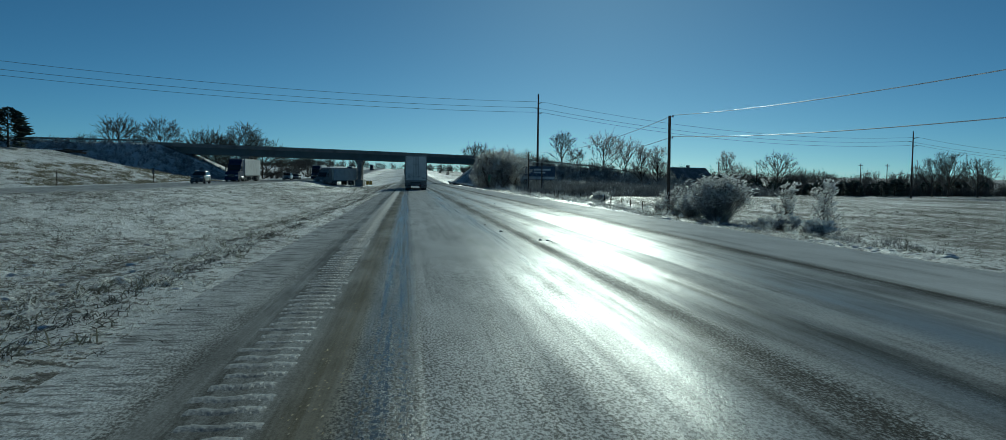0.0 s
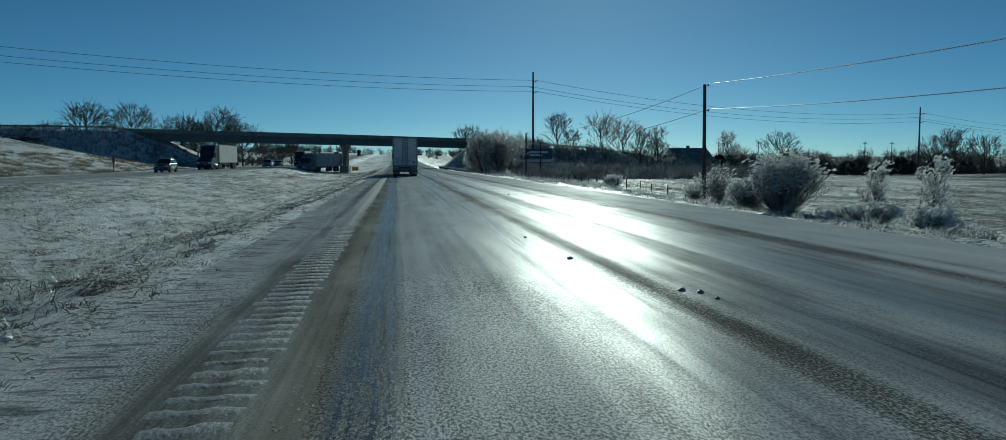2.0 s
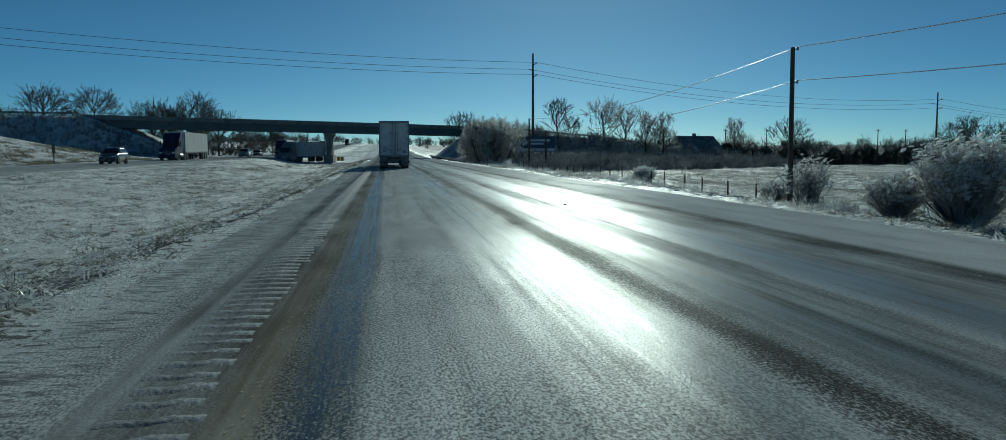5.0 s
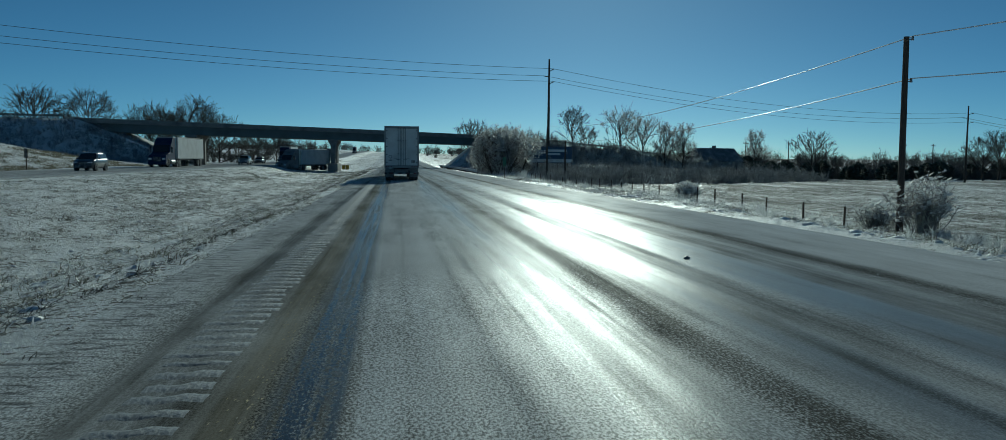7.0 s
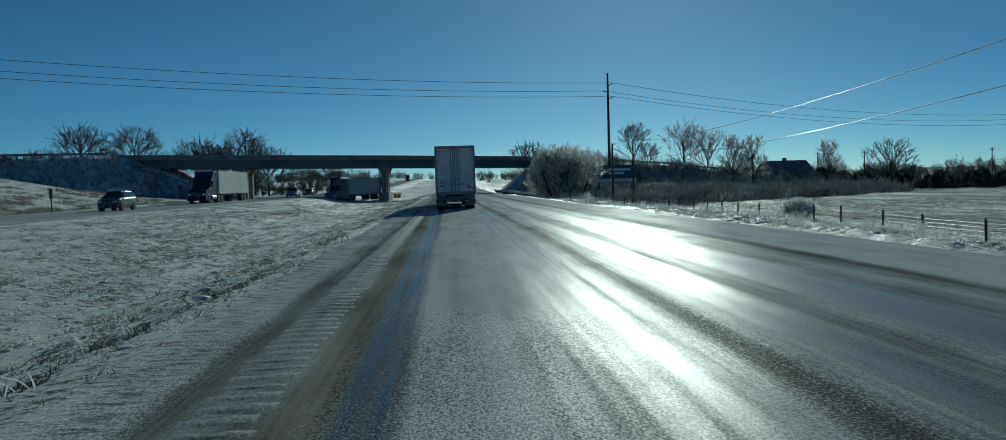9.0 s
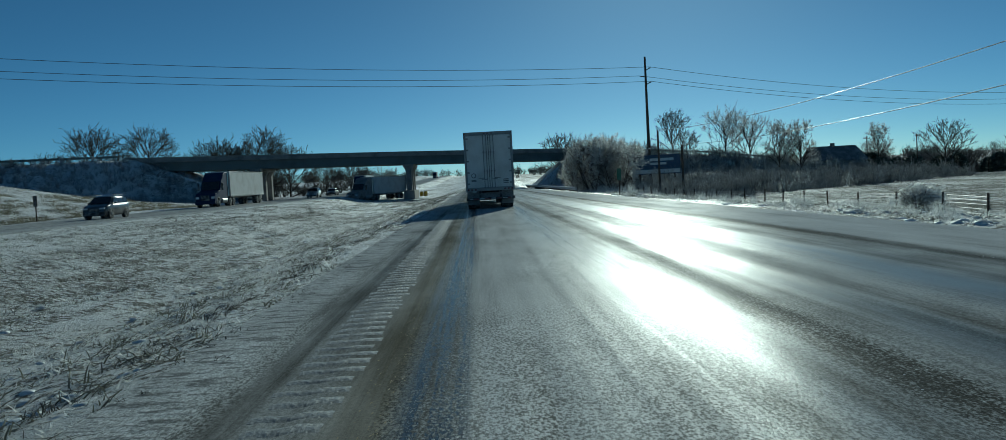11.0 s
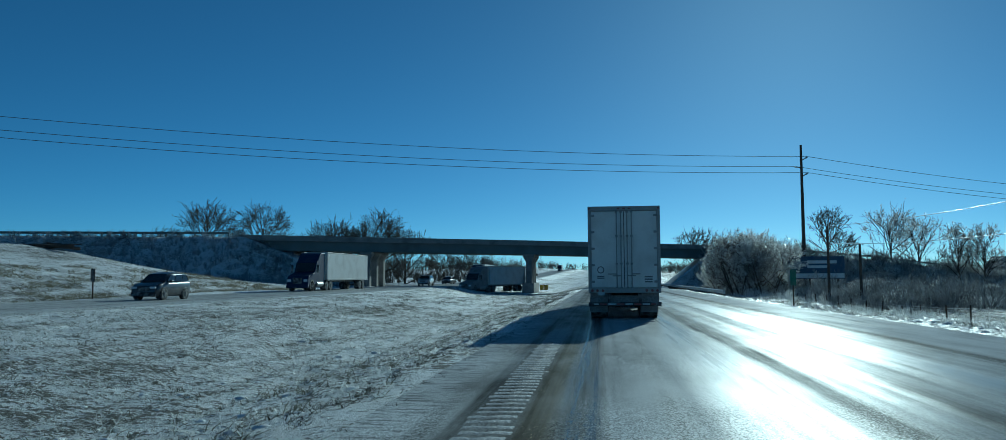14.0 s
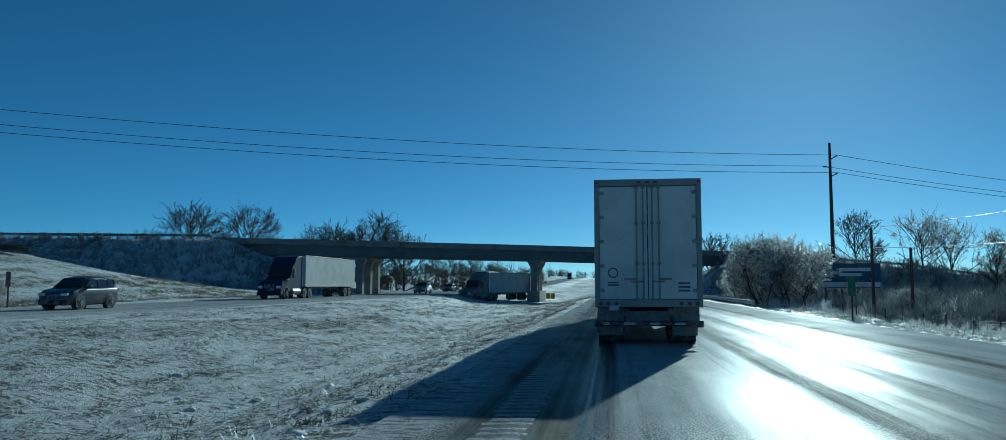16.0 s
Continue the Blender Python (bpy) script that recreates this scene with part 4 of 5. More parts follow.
M_NAVY = mat("dark_navy_paint", (0.02, 0.036, 0.085), 0.55, grain=0.05, dirt=0.25, dirt_scale=1.5, dirt_color=(0.08, 0.08, 0.085), spec=0.1)
M_GREYTRUCK = mat("dirty_grey_paint", (0.20, 0.20, 0.20), 0.5, dirt=0.6, dirt_color=(0.1, 0.095, 0.09), grain=0.1)
M_DARKCAR = mat("charcoal_paint", (0.035, 0.037, 0.042), 0.28, dirt=0.45, dirt_scale=1.2, dirt_color=(0.2, 0.19, 0.18), coat=0.5, grain=0.03)
M_SILVER = mat("silver_paint", (0.42, 0.43, 0.44), 0.35, 0.4, dirt=0.4, dirt_color=(0.2, 0.19, 0.18), coat=0.4, grain=0.03)
G = "oncoming trucks"
tractor(-30.4, 144.0, 0, M_NAVY, "dark navy sleeper tractor with white box trailer, driving", G)
box_trailer(-30.4, 149.3, 0, 0, "clean white box semitrailer behind a navy tractor", G)
tractor(-26.6, 236, 0, M_NAVY, "dark sleeper tractor beyond the bridge", G)
box_trailer(-26.6, 241.3, lift(250), 0, "white box semitrailer beyond the bridge", G)
for x, y in ((-30.2, 420), (-26.6, 590)):
    t = tractor(x, y, 0, M_NAVY, "dark sleeper tractor far down the road", G)
    t.location.z = lift(y)
    box_trailer(x, y + 5.3, lift(y + 12), 0, "white box semitrailer far down the road", G)

# stranded lorry in the median ditch
wt = tractor(-20.4, 186.3, -22, M_GREYTRUCK, "dirty grey sleeper tractor stranded in the snowy median", "stranded lorry")
wt.location.z = -1.02
box_trailer(-18.4, 191.2, -1.05, -22, "dirty white box trailer stranded in the snowy median", "stranded lorry", 12.2)


def car(x, y, z, turn, paint, label, group="oncoming cars", roof=1.68, length=4.6):
    """A five-door car facing -y of its own frame, lofted from stations along its length."""
    o = empty("car", pose(x, y, z, 0, 0, turn), label, "car", group)
    k, h = length / 4.6, roof / 1.68
    st = [(0.0, 0.62, 0.62, 0.70), (0.06, 0.82, 0.82, 0.80), (0.45, 0.97, 0.97, 0.90), (1.15, 1.06, 1.07, 0.92), (1.9, 1.08, 1.58, 0.92), (2.4, 1.08, 1.68, 0.92), (3.5, 1.10, 1.66, 0.92), (4.15, 1.12, 1.56, 0.90), (4.5, 1.10, 1.14, 0.86), (4.6, 0.95, 0.96, 0.80)]
    ys = [p[0] for p in st]
    fine_y = sorted(set(ys + [a + (b - a) * f for a, b in zip(ys, ys[1:]) for f in (0.33, 0.67)]))
    bm = bmesh.new()
    rings = []
    for yy in fine_y:
        belt, top, w = (float(np.interp(yy, ys, [p[k2] for p in st])) for k2 in (1, 2, 3))
        t = min(1.0, max(0.0, (top - belt) / 0.35))
        wr = w - 0.10 - 0.10 * t
        crown = 0.05 if top > 1.3 else 0.03
        half = [(w - 0.12, 0.22), (w - 0.03, 0.34), (w, 0.5), (w + 0.015, 0.68 if belt > 0.8 else belt * 0.75), (w, belt - 0.12), (w - 0.035, belt - 0.03), (w - 0.075 - 0.02 * t, belt + 0.005 * t), (wr + 0.02, belt + (top - belt) * 0.72), (wr - 0.05, top - 0.045), (wr - 0.22, top - 0.01), (wr * 0.4, top + crown * 0.4)]
        outline = [(a, b) for a, b in half] + [(-a, b) for a, b in reversed(half)]
        rings.append([bm.verts.new((a, yy * k, b * h)) for a, b in outline])
    for p, q in zip(rings, rings[1:]):
        for i in range(len(p)):
            bm.faces.new((p[i], p[(i + 1) % len(p)], q[(i + 1) % len(q)], q[i]))
    bm.faces.new(rings[0])
    bm.faces.new(rings[-1])
    bmesh.ops.recalc_face_normals(bm, faces=bm.faces)
    part("body", bm, paint, o, smooth=True)

    def pane(name, pts, push):
        pb = bmesh.new()
        a = [pb.verts.new((p[0], p[1] * k, p[2] * h)) for p in pts]
        b = [pb.verts.new((p[0] + push[0], p[1] * k + push[1], p[2] * h + push[2])) for p in pts]
        n = len(pts)
        pb.faces.new(b)
        for i in range(n):
            pb.faces.new((a[i], a[(i + 1) % n], b[(i + 1) % n], b[i]))
        bmesh.ops.recalc_face_normals(pb, faces=pb.faces)
        return part(name, pb, M_GLASSDARK, o, "dark tinted glass")
    pane("windscreen", [(-0.78, 1.24, 1.11), (0.78, 1.24, 1.11), (0.64, 1.84, 1.54), (-0.64, 1.84, 1.54)], (0, -0.035, 0.045))
    pane("rear_window", [(-0.72, 4.2, 1.5), (0.72, 4.2, 1.5), (0.76, 4.45, 1.17), (-0.76, 4.45, 1.17)], (0, 0.035, 0.02))
    for s in (-1, 1):
        for ya, yb, yc, yd in ((1.42, 2.5, 2.5, 2.0), (2.58, 3.45, 3.45, 2.58), (3.53, 4.2, 4.02, 3.53)):
            pane("side_window", [(s * 0.845, ya, 1.12), (s * 0.845, yb, 1.12), (s * 0.735, yc, 1.52), (s * 0.735, yd, 1.52)], (s * 0.03, 0, 0.008))
        part("headlamp", block(s * 0.62 - 0.19, s * 0.62 + 0.19, -0.01, 0.3 * k, 0.70 * h, 0.82 * h, bevel=0.02), M_HEADLAMP, o, "clear headlamp")
        part("tail_lamp", block(s * 0.76 - 0.1, s * 0.76 + 0.1, 4.35 * k, 4.6 * k, 0.9 * h, 1.08 * h, bevel=0.02), M_REDLENS, o)
        part("mirror", block(s * 1.0 - 0.1, s * 1.0 + 0.1, 1.6 * k, 1.75 * k, 1.05 * h, 1.2 * h, bevel=0.03), paint, o)
        part("roof_rail", tube((s * 0.66, 2.1 * k, roof + 0.03), (s * 0.66, 3.9 * k, roof + 0.01), 0.02, sides=8), M_BLACK, o)
        for yy in (0.92, 3.7):
            part("wheel_arch", tube((s * 0.72, yy * k, 0.38), (s * 0.938, yy * k, 0.38), 0.43, sides=28), M_BLACK, o)
            wheel(o, s * 0.845, yy * k, 0.36, 0.36, 0.23)
    part("grille", block(-0.42, 0.42, -0.03, 0.08, 0.55 * h, 0.78 * h, bevel=0.02), M_BLACK, o, "dark front grille")
    part("bumper", block(-0.8, 0.8, -0.05, 0.2, 0.26, 0.5 * h, bevel=0.05), M_BLACK, o)
    return o


car(-28.4, 113.0, -0.02, 0, M_DARKCAR, "dark salt-streaked sport utility car on the far carriageway", roof=1.76, length=4.3)
car(-28.2, 192.0, -0.02, 0, M_SILVER, "silver sport utility car passing under the bridge", roof=1.75)
car(-30.2, 222.0, -0.02, 0, M_DARKCAR, "small dark car beyond the bridge", roof=1.5)


# ---- right verge: fence, guard rail, signs ----
def fence(x, y0, y1, step):
    o = empty("field_fence", pose(0, 0, 0), "wire stock fence on thin dark posts along the field", "fence")
    rr = random.Random(3)
    n = int((y1 - y0) / step) + 1
    pts = []
    for i in range(n):
        y = y0 + i * step + rr.uniform(-0.3, 0.3)
        px = x + rr.uniform(-0.08, 0.08)
        z = rough_land(px, y)
        h = 1.1 + rr.uniform(-0.08, 0.1)
        pts.append((px, y, z))
        part("post", tube((px, y, z - 0.3), (px + rr.uniform(-0.08, 0.08), y + rr.uniform(-0.06, 0.06), z + h), 0.06, 0.05, 8), M_POLE, o)
    for k in (0.22, 0.44, 0.64, 0.82, 0.98):
        bm = bmesh.new()
        for p, q in zip(pts, pts[1:]):
            rod(bm, (p[0], p[1], p[2] + k), (q[0], q[1], q[2] + k), 0.012, sides=4)
        part("wire", bm, M_GALV, o, "thin frosted fence wire")
    return o


fence(22.0, 70, 178, 3.9)


def guard_rail(x, y0, y1):
    o = empty("guard_rail", pose(0, 0, 0), "galvanised steel guard rail on short posts leading under the bridge", "guard rail")
    prof = [(0.0, 0.42), (0.08, 0.48), (0.08, 0.54), (0.0, 0.58), (0.0, 0.61), (0.08, 0.66), (0.08, 0.72), (0.0, 0.77), (-0.02, 0.77), (0.05, 0.71), (0.05, 0.67), (-0.025, 0.62), (-0.025, 0.57), (0.05, 0.53), (0.05, 0.49), (-0.02, 0.42)]
    z = land(x, y0 + 20)
    bm = solid([(x - a, z + b) for a, b in prof], "y", y0, y1)
    part("rail", bm, M_GALV, o, "corrugated steel rail")
    n = int((y1 - y0) / 1.9)
    for i in range(n):
        y = y0 + 0.3 + i * 1.9
        part("post", block(x + 0.03, x + 0.2, y - 0.06, y + 0.06, z - 0.3, z + 0.72, bevel=0.01), M_POLE, o)
    part("rail_end", block(x - 0.14, x + 0.1, y0 - 0.3, y0 + 0.02, z + 0.36, z + 0.8, bevel=0.06), M_GALV, o)
    return o


guard_rail(11.6, 144.0, 236.0)


def billboard(x, y, w, z0, z1):
    z = land(x, y)
    o = empty("roadside_sign", pose(x, y, z, 0, 0, -4), "large blue and white roadside sign on wooden posts", "sign")
    b = part("panel", block(-w / 2, w / 2, 0, 0.12, z0 - z, z1 - z, bevel=0.02), M_BLUE, o, "dark blue panel")
    h = z1 - z0
    part("band", block(-w / 2 + 0.05, w / 2 - 0.05, -0.012, 0.0, z0 - z + 0.04 * h, z0 - z + 0.24 * h), M_SIGNWHITE, b, "white lower band")
    part("lettering_bar", block(-0.16 * w, 0.36 * w, -0.012, 0.0, z0 - z + 0.68 * h, z0 - z + 0.82 * h), M_SIGNWHITE, b, "pale line of lettering")
    part("lettering_bar", block(-0.16 * w, 0.2 * w, -0.012, 0.0, z0 - z + 0.48 * h, z0 - z + 0.6 * h), M_SIGNWHITE, b, "pale line of lettering")
    part("emblem", tube((-0.33 * w, -0.012, z0 - z + 0.65 * h), (-0.33 * w, 0.0, z0 - z + 0.65 * h), 0.2 * h, sides=20), M_GALV, b, "grey emblem")
    for k in (-0.38, -0.12, 0.14, 0.38):
        part("post", block(k * w - 0.1, k * w + 0.1, 0.12, 0.3, -0.5, z1 - z - 0.2, bevel=0.01), M_POLE, o)
    return o


billboard(29.3, 180.0, 7.3, 0.85, 3.9)


def marker(x, y, h, panel, label, w=0.3, ph=0.9):
    z = land(x, y)
    o = empty("marker_post", pose(x, y, z), label, "road marker")
    part("post", block(-0.04, 0.04, -0.03, 0.03, -0.3, h, bevel=0.005), M_POLE, o)
    part("panel", block(-w / 2, w / 2, -0.05, -0.032, h - ph, h + 0.02, bevel=0.005), panel, o)
    return o


marker(11.7, 116.6, 2.35, M_GREEN, "small green mile marker with plain pale bars", 0.35, 0.95)
marker(-35.8, 119.0, 2.1, M_BLACK, "dark roadside marker panel on a post", 0.32, 0.9)
marker(-35.2, 86.0, 1.4, M_BLACK, "thin dark delineator post in the snow", 0.1, 0.5)

# attenuator drum by the pier
M_YELLOWDRUM = mat("yellow_plastic", (0.55, 0.36, 0.03), 0.5, dirt=0.4, grain=0.1)
o = empty("crash_cushion", pose(-10.2, 206.5, -1.0), "low yellow crash cushion by the median pier", "crash cushion")
for i in range(2):
    part("drum", tube((i * 0.75, 0, 0), (i * 0.75, 0, 0.9), 0.36, 0.34, 16), M_YELLOWDRUM, o)


# ---- bushes, brush, grass ----
def fan(seed, n, height, radius, lean=0.9, sub=3, r=0.012):
    """Stems that fan out from one root, with side twigs."""
    rr = random.Random(seed)
    v, f = [], []

    def stick(p, q, ra, rb):
        d = (q - p)
        a = d.orthogonal().normalized()
        b = d.normalized().cross(a)
        k = len(v)
        for c, rad in ((p, ra), (q, rb)):
            for t in (0, 2.1, 4.2):
                v.append(tuple(c + (a * math.cos(t) + b * math.sin(t)) * rad))
        for i in range(3):
            f.append((k + i, k + (i + 1) % 3, k + 3 + (i + 1) % 3, k + 3 + i))
    for _ in range(n):
        t = rr.uniform(0, 6.283)
        out = radius * math.sqrt(rr.random()) * (0.85 + 0.25 * math.sin(3 * t + seed) + 0.12 * math.sin(7 * t))
        root = Vector((math.cos(t), math.sin(t), 0)) * out * 0.25
        top = Vector((math.cos(t) * out, math.sin(t) * out, height * rr.uniform(0.6, 1.12) * math.sqrt(max(0.05, 1 - (min(1.0, out / radius)) ** 2 * lean))))
        m1 = root.lerp(top, 0.5) + Vector((rr.uniform(-1, 1), rr.uniform(-1, 1), 0.4)) * 0.1 * height
        stick(root, m1, r * 1.6, r * 1.2)
        stick(m1, top, r * 1.2, r * 0.6)
        for _ in range(sub):
            p = m1.lerp(top, rr.uniform(0, 0.9))
            q = p + Vector((rr.uniform(-1, 1), rr.uniform(-1, 1), rr.uniform(0.1, 1.2))).normalized() * height * rr.uniform(0.12, 0.28)
            stick(p, q, r * 0.9, r * 0.5)
    return v, f


def bush(name, x, y, seed, n, height, radius, label, sub=5, r=0.014, lean=0.45, low=0.35, frost=16, core=M_BUSHCORE):
    """Arching stems from a narrow root, dark within, their outer ends sheathed in ice."""
    o = empty(name, on_land(x, y), label, "bush", "verge bushes")
    crown = fan(seed, n, height, radius, lean, sub=sub, r=r)
    sheet("crown", *crown, M_FROSTWOOD, o)
    tips = [p for p in crown[0] if p[2] > low * height and (p[0] ** 2 + p[1] ** 2) / radius ** 2 + (p[2] / height) ** 2 > 0.5]
    sheet("leaves", *ice_leaves(tips, n * frost, seed, 2.5, 0.6), M_FROST, o)["label"] = "ice-coated twig ends"
    sheet("core", *fan(seed + 90, n // 2, height * 0.72, radius * 0.6, sub=3, r=r * 1.3), core, o)
    return o


bush("frosted_bush", 19.6, 49.3, 41, 330, 2.65, 2.15, "large vase-shaped bush with ice-white tips", frost=22)
bush("frosted_bush", 19.0, 52.0, 45, 170, 1.45, 1.4, "low spreading bush white with ice", low=0.1, frost=24)
bank_bush = bush("frosted_bush", 35.0, 178.0, 61, 200, 2.6, 2.2, "wild bush white with ice on the overpass bank", low=0.15, frost=14, r=0.02)
for x, y, s, turn in ((31.5, 170, 0.7, 40), (39, 192, 0.9, 90), (44, 199, 1.0, 160), (49, 203, 0.8, 220), (54, 205, 1.0, 300), (61, 208, 0.9, 20), (68, 212, 0.9, 70), (47, 188, 0.8, 110), (57, 192, 0.9, 250), (33, 187, 1.0, 330), (40, 172, 0.7, 200), (27, 160, 0.6, 10)):
    again(bank_bush, x, y, s, turn)
bush("frosted_bush", 22.2, 64.2, 43, 90, 2.5, 1.5, "upright icy bush at the foot of a utility pole", low=0.2, frost=12)
bush("frosted_bush", 21.6, 66.6, 46, 90, 1.2, 1.1, "low icy bush at the foot of a utility pole", low=0.1)
bush("frosted_bush", 22.0, 91.0, 44, 170, 1.3, 1.2, "low tangled icy bush against the fence", low=0.2)
bush("frosted_bush", 21.2, 44.2, 47, 130, 1.0, 1.5, "low tangled icy bush under young trees", low=0.2)
bush("frosted_bush", 21.6, 40.6, 48, 110, 0.9, 1.2, "low tangled icy bush under young trees", low=0.2)
bush("frosted_bush", 21.6, 47.0, 49, 90, 0.8, 1.0, "low dark bush with icy ends beside the fence", low=0.4, core=M_HEDGE)
for x, y, sd, h in ((22.9, 42.0, 51, 3.6), (22.4, 46.0, 52, 3.4)):
    tree("icy_sapling", on_land(x, y), sd, "slender young tree coated in white ice", "sapling", "icy saplings", h, 1.05, 14, 3, M_BARK, M_FROSTWOOD, start=0.2, up=0.9, r0=0.05, leaves=1100, leaf=2.4, wind=0.65, tw=0.010)


def scatter(name, label, places, material, seed, kinds, category="brush"):
    """Many small plants that no one could count, in one mesh."""
    rr = random.Random(seed)
    allv, allf, base = [], [], 0
    packs = [(np.array(v), np.array(f)) for v, f in kinds]
    for x, y, s, sz in places:
        v, f = packs[rr.randrange(len(packs))]
        t = rr.uniform(0, 6.283)
        c, d = math.cos(t), math.sin(t)
        z = fall(x, y) - 0.006 if -2.5 < x < 9.7 else rough_land(x, y) - 0.04
        p = np.empty_like(v)
        p[:, 0], p[:, 1], p[:, 2] = x + s * (c * v[:, 0] - d * v[:, 1]), y + s * (d * v[:, 0] + c * v[:, 1]), z + sz * v[:, 2]
        allv.append(p)
        allf.append(f + base)
        base += len(v)
    me = bpy.data.meshes.new(name)
    me.from_pydata(np.concatenate(allv).tolist(), [], np.concatenate(allf).tolist())
    me.materials.append(material)
    return tagged(new(name, me), label, category, kind="stuff")


shrubs = [fan(60 + i, 15, 1.7, 1.5, sub=4, r=0.019) for i in range(5)]
far_shrubs = [fan(160 + i, 10, 1.9, 1.4, sub=2, r=0.034) for i in range(5)]
rr = random.Random(8)
bank = []
while len(bank) < 1400:
    x = rr.uniform(16, 112)
    y = across(x) + rr.uniform(110, 201)
    if y < 132 + 1.1 * (x - 24) or (x < 23.5 and y < 182):
        continue
    s = rr.choice((0.5, 0.8, 1.0, 1.3, 1.7)) * rr.uniform(0.8, 1.15)
    bank.append((x, y, s, s * rr.uniform(0.8, 1.3)))
while len(bank) < 1700:
    x = rr.uniform(22, 100)
    s = rr.uniform(0.5, 1.0)
    bank.append((x, across(x) + rr.uniform(190, 201.5), s, s))
bank += [(rr.gauss(22.7, 0.5), rr.uniform(34, 70), rr.uniform(0.2, 0.45), rr.uniform(0.2, 0.42)) for _ in range(90)]
bank += [(x + rr.gauss(0, 0.8), y + rr.uniform(-3, 1), rr.uniform(0.5, 1.0), rr.uniform(0.5, 1.1)) for x, y in ((22.0, 147.0), (23.9, 143.5)) for _ in range(10)]
scatter("bank_brush", "dense dark leafless brush covering the overpass bank", bank, M_BRUSH, 9, shrubs)
icy = []
for _ in range(800):
    x = rr.uniform(19, 105)
    icy.append((x, across(x) + rr.uniform(140 if x < 36 else 178, 202), rr.uniform(0.4, 1.0), rr.uniform(0.4, 1.0)))
while len(icy) < 1150:
    x = rr.uniform(24, 100)
    y = across(x) + rr.uniform(112, 190)
    if y > 134 + 1.1 * (x - 24):
        s = rr.uniform(0.5, 1.15)
        icy.append((x, y, s, s * rr.uniform(0.7, 1.1)))
for _ in range(330):
    y = rr.uniform(36, 185)
    x = rr.gauss(21.8, 1.0) if rr.random() < 0.6 else rr.uniform(15.5, 22)
    icy.append((x, y, rr.uniform(0.2, 0.5), rr.uniform(0.15, 0.42)))
scatter("frosted_brush", "ice-whitened brush along the fence and bank", icy, M_FROST, 10, shrubs)
left = []
while len(left) < 1900:
    x = rr.uniform(-125, -38)
    y = across(x) + rr.uniform(180, 202)
    if y > across(x) + 186:
        s = rr.uniform(0.25, 0.7)
        left.append((x, y, s, s * 0.8))
scatter("left_bank_brush", "low dark brush on the shaded overpass bank", left, M_SHADETWIG, 11, far_shrubs)


def bank_rail(xa, xb):
    """A guard rail that follows the edge of the crossing road."""
    o = empty("guard_rail", pose(0, 0, 0), "weathered guard rail along the top of the overpass bank", "guard rail")
    n = int(abs(xb - xa) / 2.2)
    prof = [(-0.05, 0.42), (-0.05, 0.56), (0.0, 0.58), (0.0, 0.62), (-0.05, 0.64), (-0.05, 0.78), (-0.02, 0.78), (0.03, 0.62), (0.03, 0.58), (-0.02, 0.42)]
    bm = bmesh.new()
    rows = []
    for i in range(n + 1):
        x = xa + (xb - xa) * i / n
        y, z = 200.6 + across(x), deck_z(x)
        part("post", block(x - 0.07, x + 0.07, y + 0.05, y + 0.2, z - 0.4, z + 0.72, bevel=0.01), M_POLE, o)
        rows.append([bm.verts.new((x, y + a, z + b)) for a, b in prof])
    for p, q in zip(rows, rows[1:]):
        for k in range(len(prof)):
            k2 = (k + 1) % len(prof)
            bm.faces.new((p[k], p[k2], q[k2], q[k]))
    bm.faces.new(rows[0])
    bm.faces.new(rows[-1])
    bmesh.ops.recalc_face_normals(bm, faces=bm.faces)
    part("rail", bm, M_STEELGREEN, o, "dull dark steel rail")
    return o


bank_rail(-56.5, -120)
bank_rail(21.5, 72)


def tuft(seed, n, h, spread):
    """Bent blades, most of them pressed low by ice."""
    rr = random.Random(seed)
    v, f = [], []
    for _ in range(n):
        t, l = rr.uniform(0, 6.283), rr.uniform(0.45, 1.0)
        bx, by = rr.gauss(0, 0.5) * spread, rr.gauss(0, 0.5) * spread
        dx, dy = math.cos(t), math.sin(t)
        wx, wy = -dy * 0.007, dx * 0.007
        k = len(v)
        bend = rr.uniform(0.25, 1.3)
        for u in (0.0, 0.5, 1.0):
            q = spread * l * (u ** 1.3) * bend * 1.3
            z = h * l * (u * (1.4 - 0.55 * u * bend))
            c = 1 - 0.6 * u
            v += [(bx + dx * q - wx * c, by + dy * q - wy * c, z), (bx + dx * q + wx * c, by + dy * q + wy * c, z + 0.004)]
        f += [(k, k + 1, k + 3, k + 2), (k + 2, k + 3, k + 5, k + 4)]
    return v, f


tufts = [tuft(70 + i, 8, 0.10, 0.18) for i in range(6)]


def grass_places(n, x0, x1, y0, y1, seed, big=1.0, cut=0.0):
    rr = random.Random(seed)
    out = []
    while len(out) < n:
        x, y = rr.uniform(x0, x1), rr.uniform(y0, y1)
        d = noise.noise((x * 0.55, y * 0.25, 3)) + 0.6 * noise.noise((x * 1.6, y * 0.9, 7))
        d += 0.5 * math.exp(-((x + 4.3 + 0.3 * noise.noise((0, y * 0.1, 1))) / 0.5) ** 2) + 0.35 * math.exp(-((x + 6.6) / 0.6) ** 2)
        if -3.15 < x < -2.4 and rr.random() < 0.35:
            continue
        if d > cut + rr.uniform(-0.25, 0.25):
            s = big * rr.uniform(0.6, 1.5)
            out.append((x, y, s, s * rr.uniform(0.6, 1.2)))
    return out


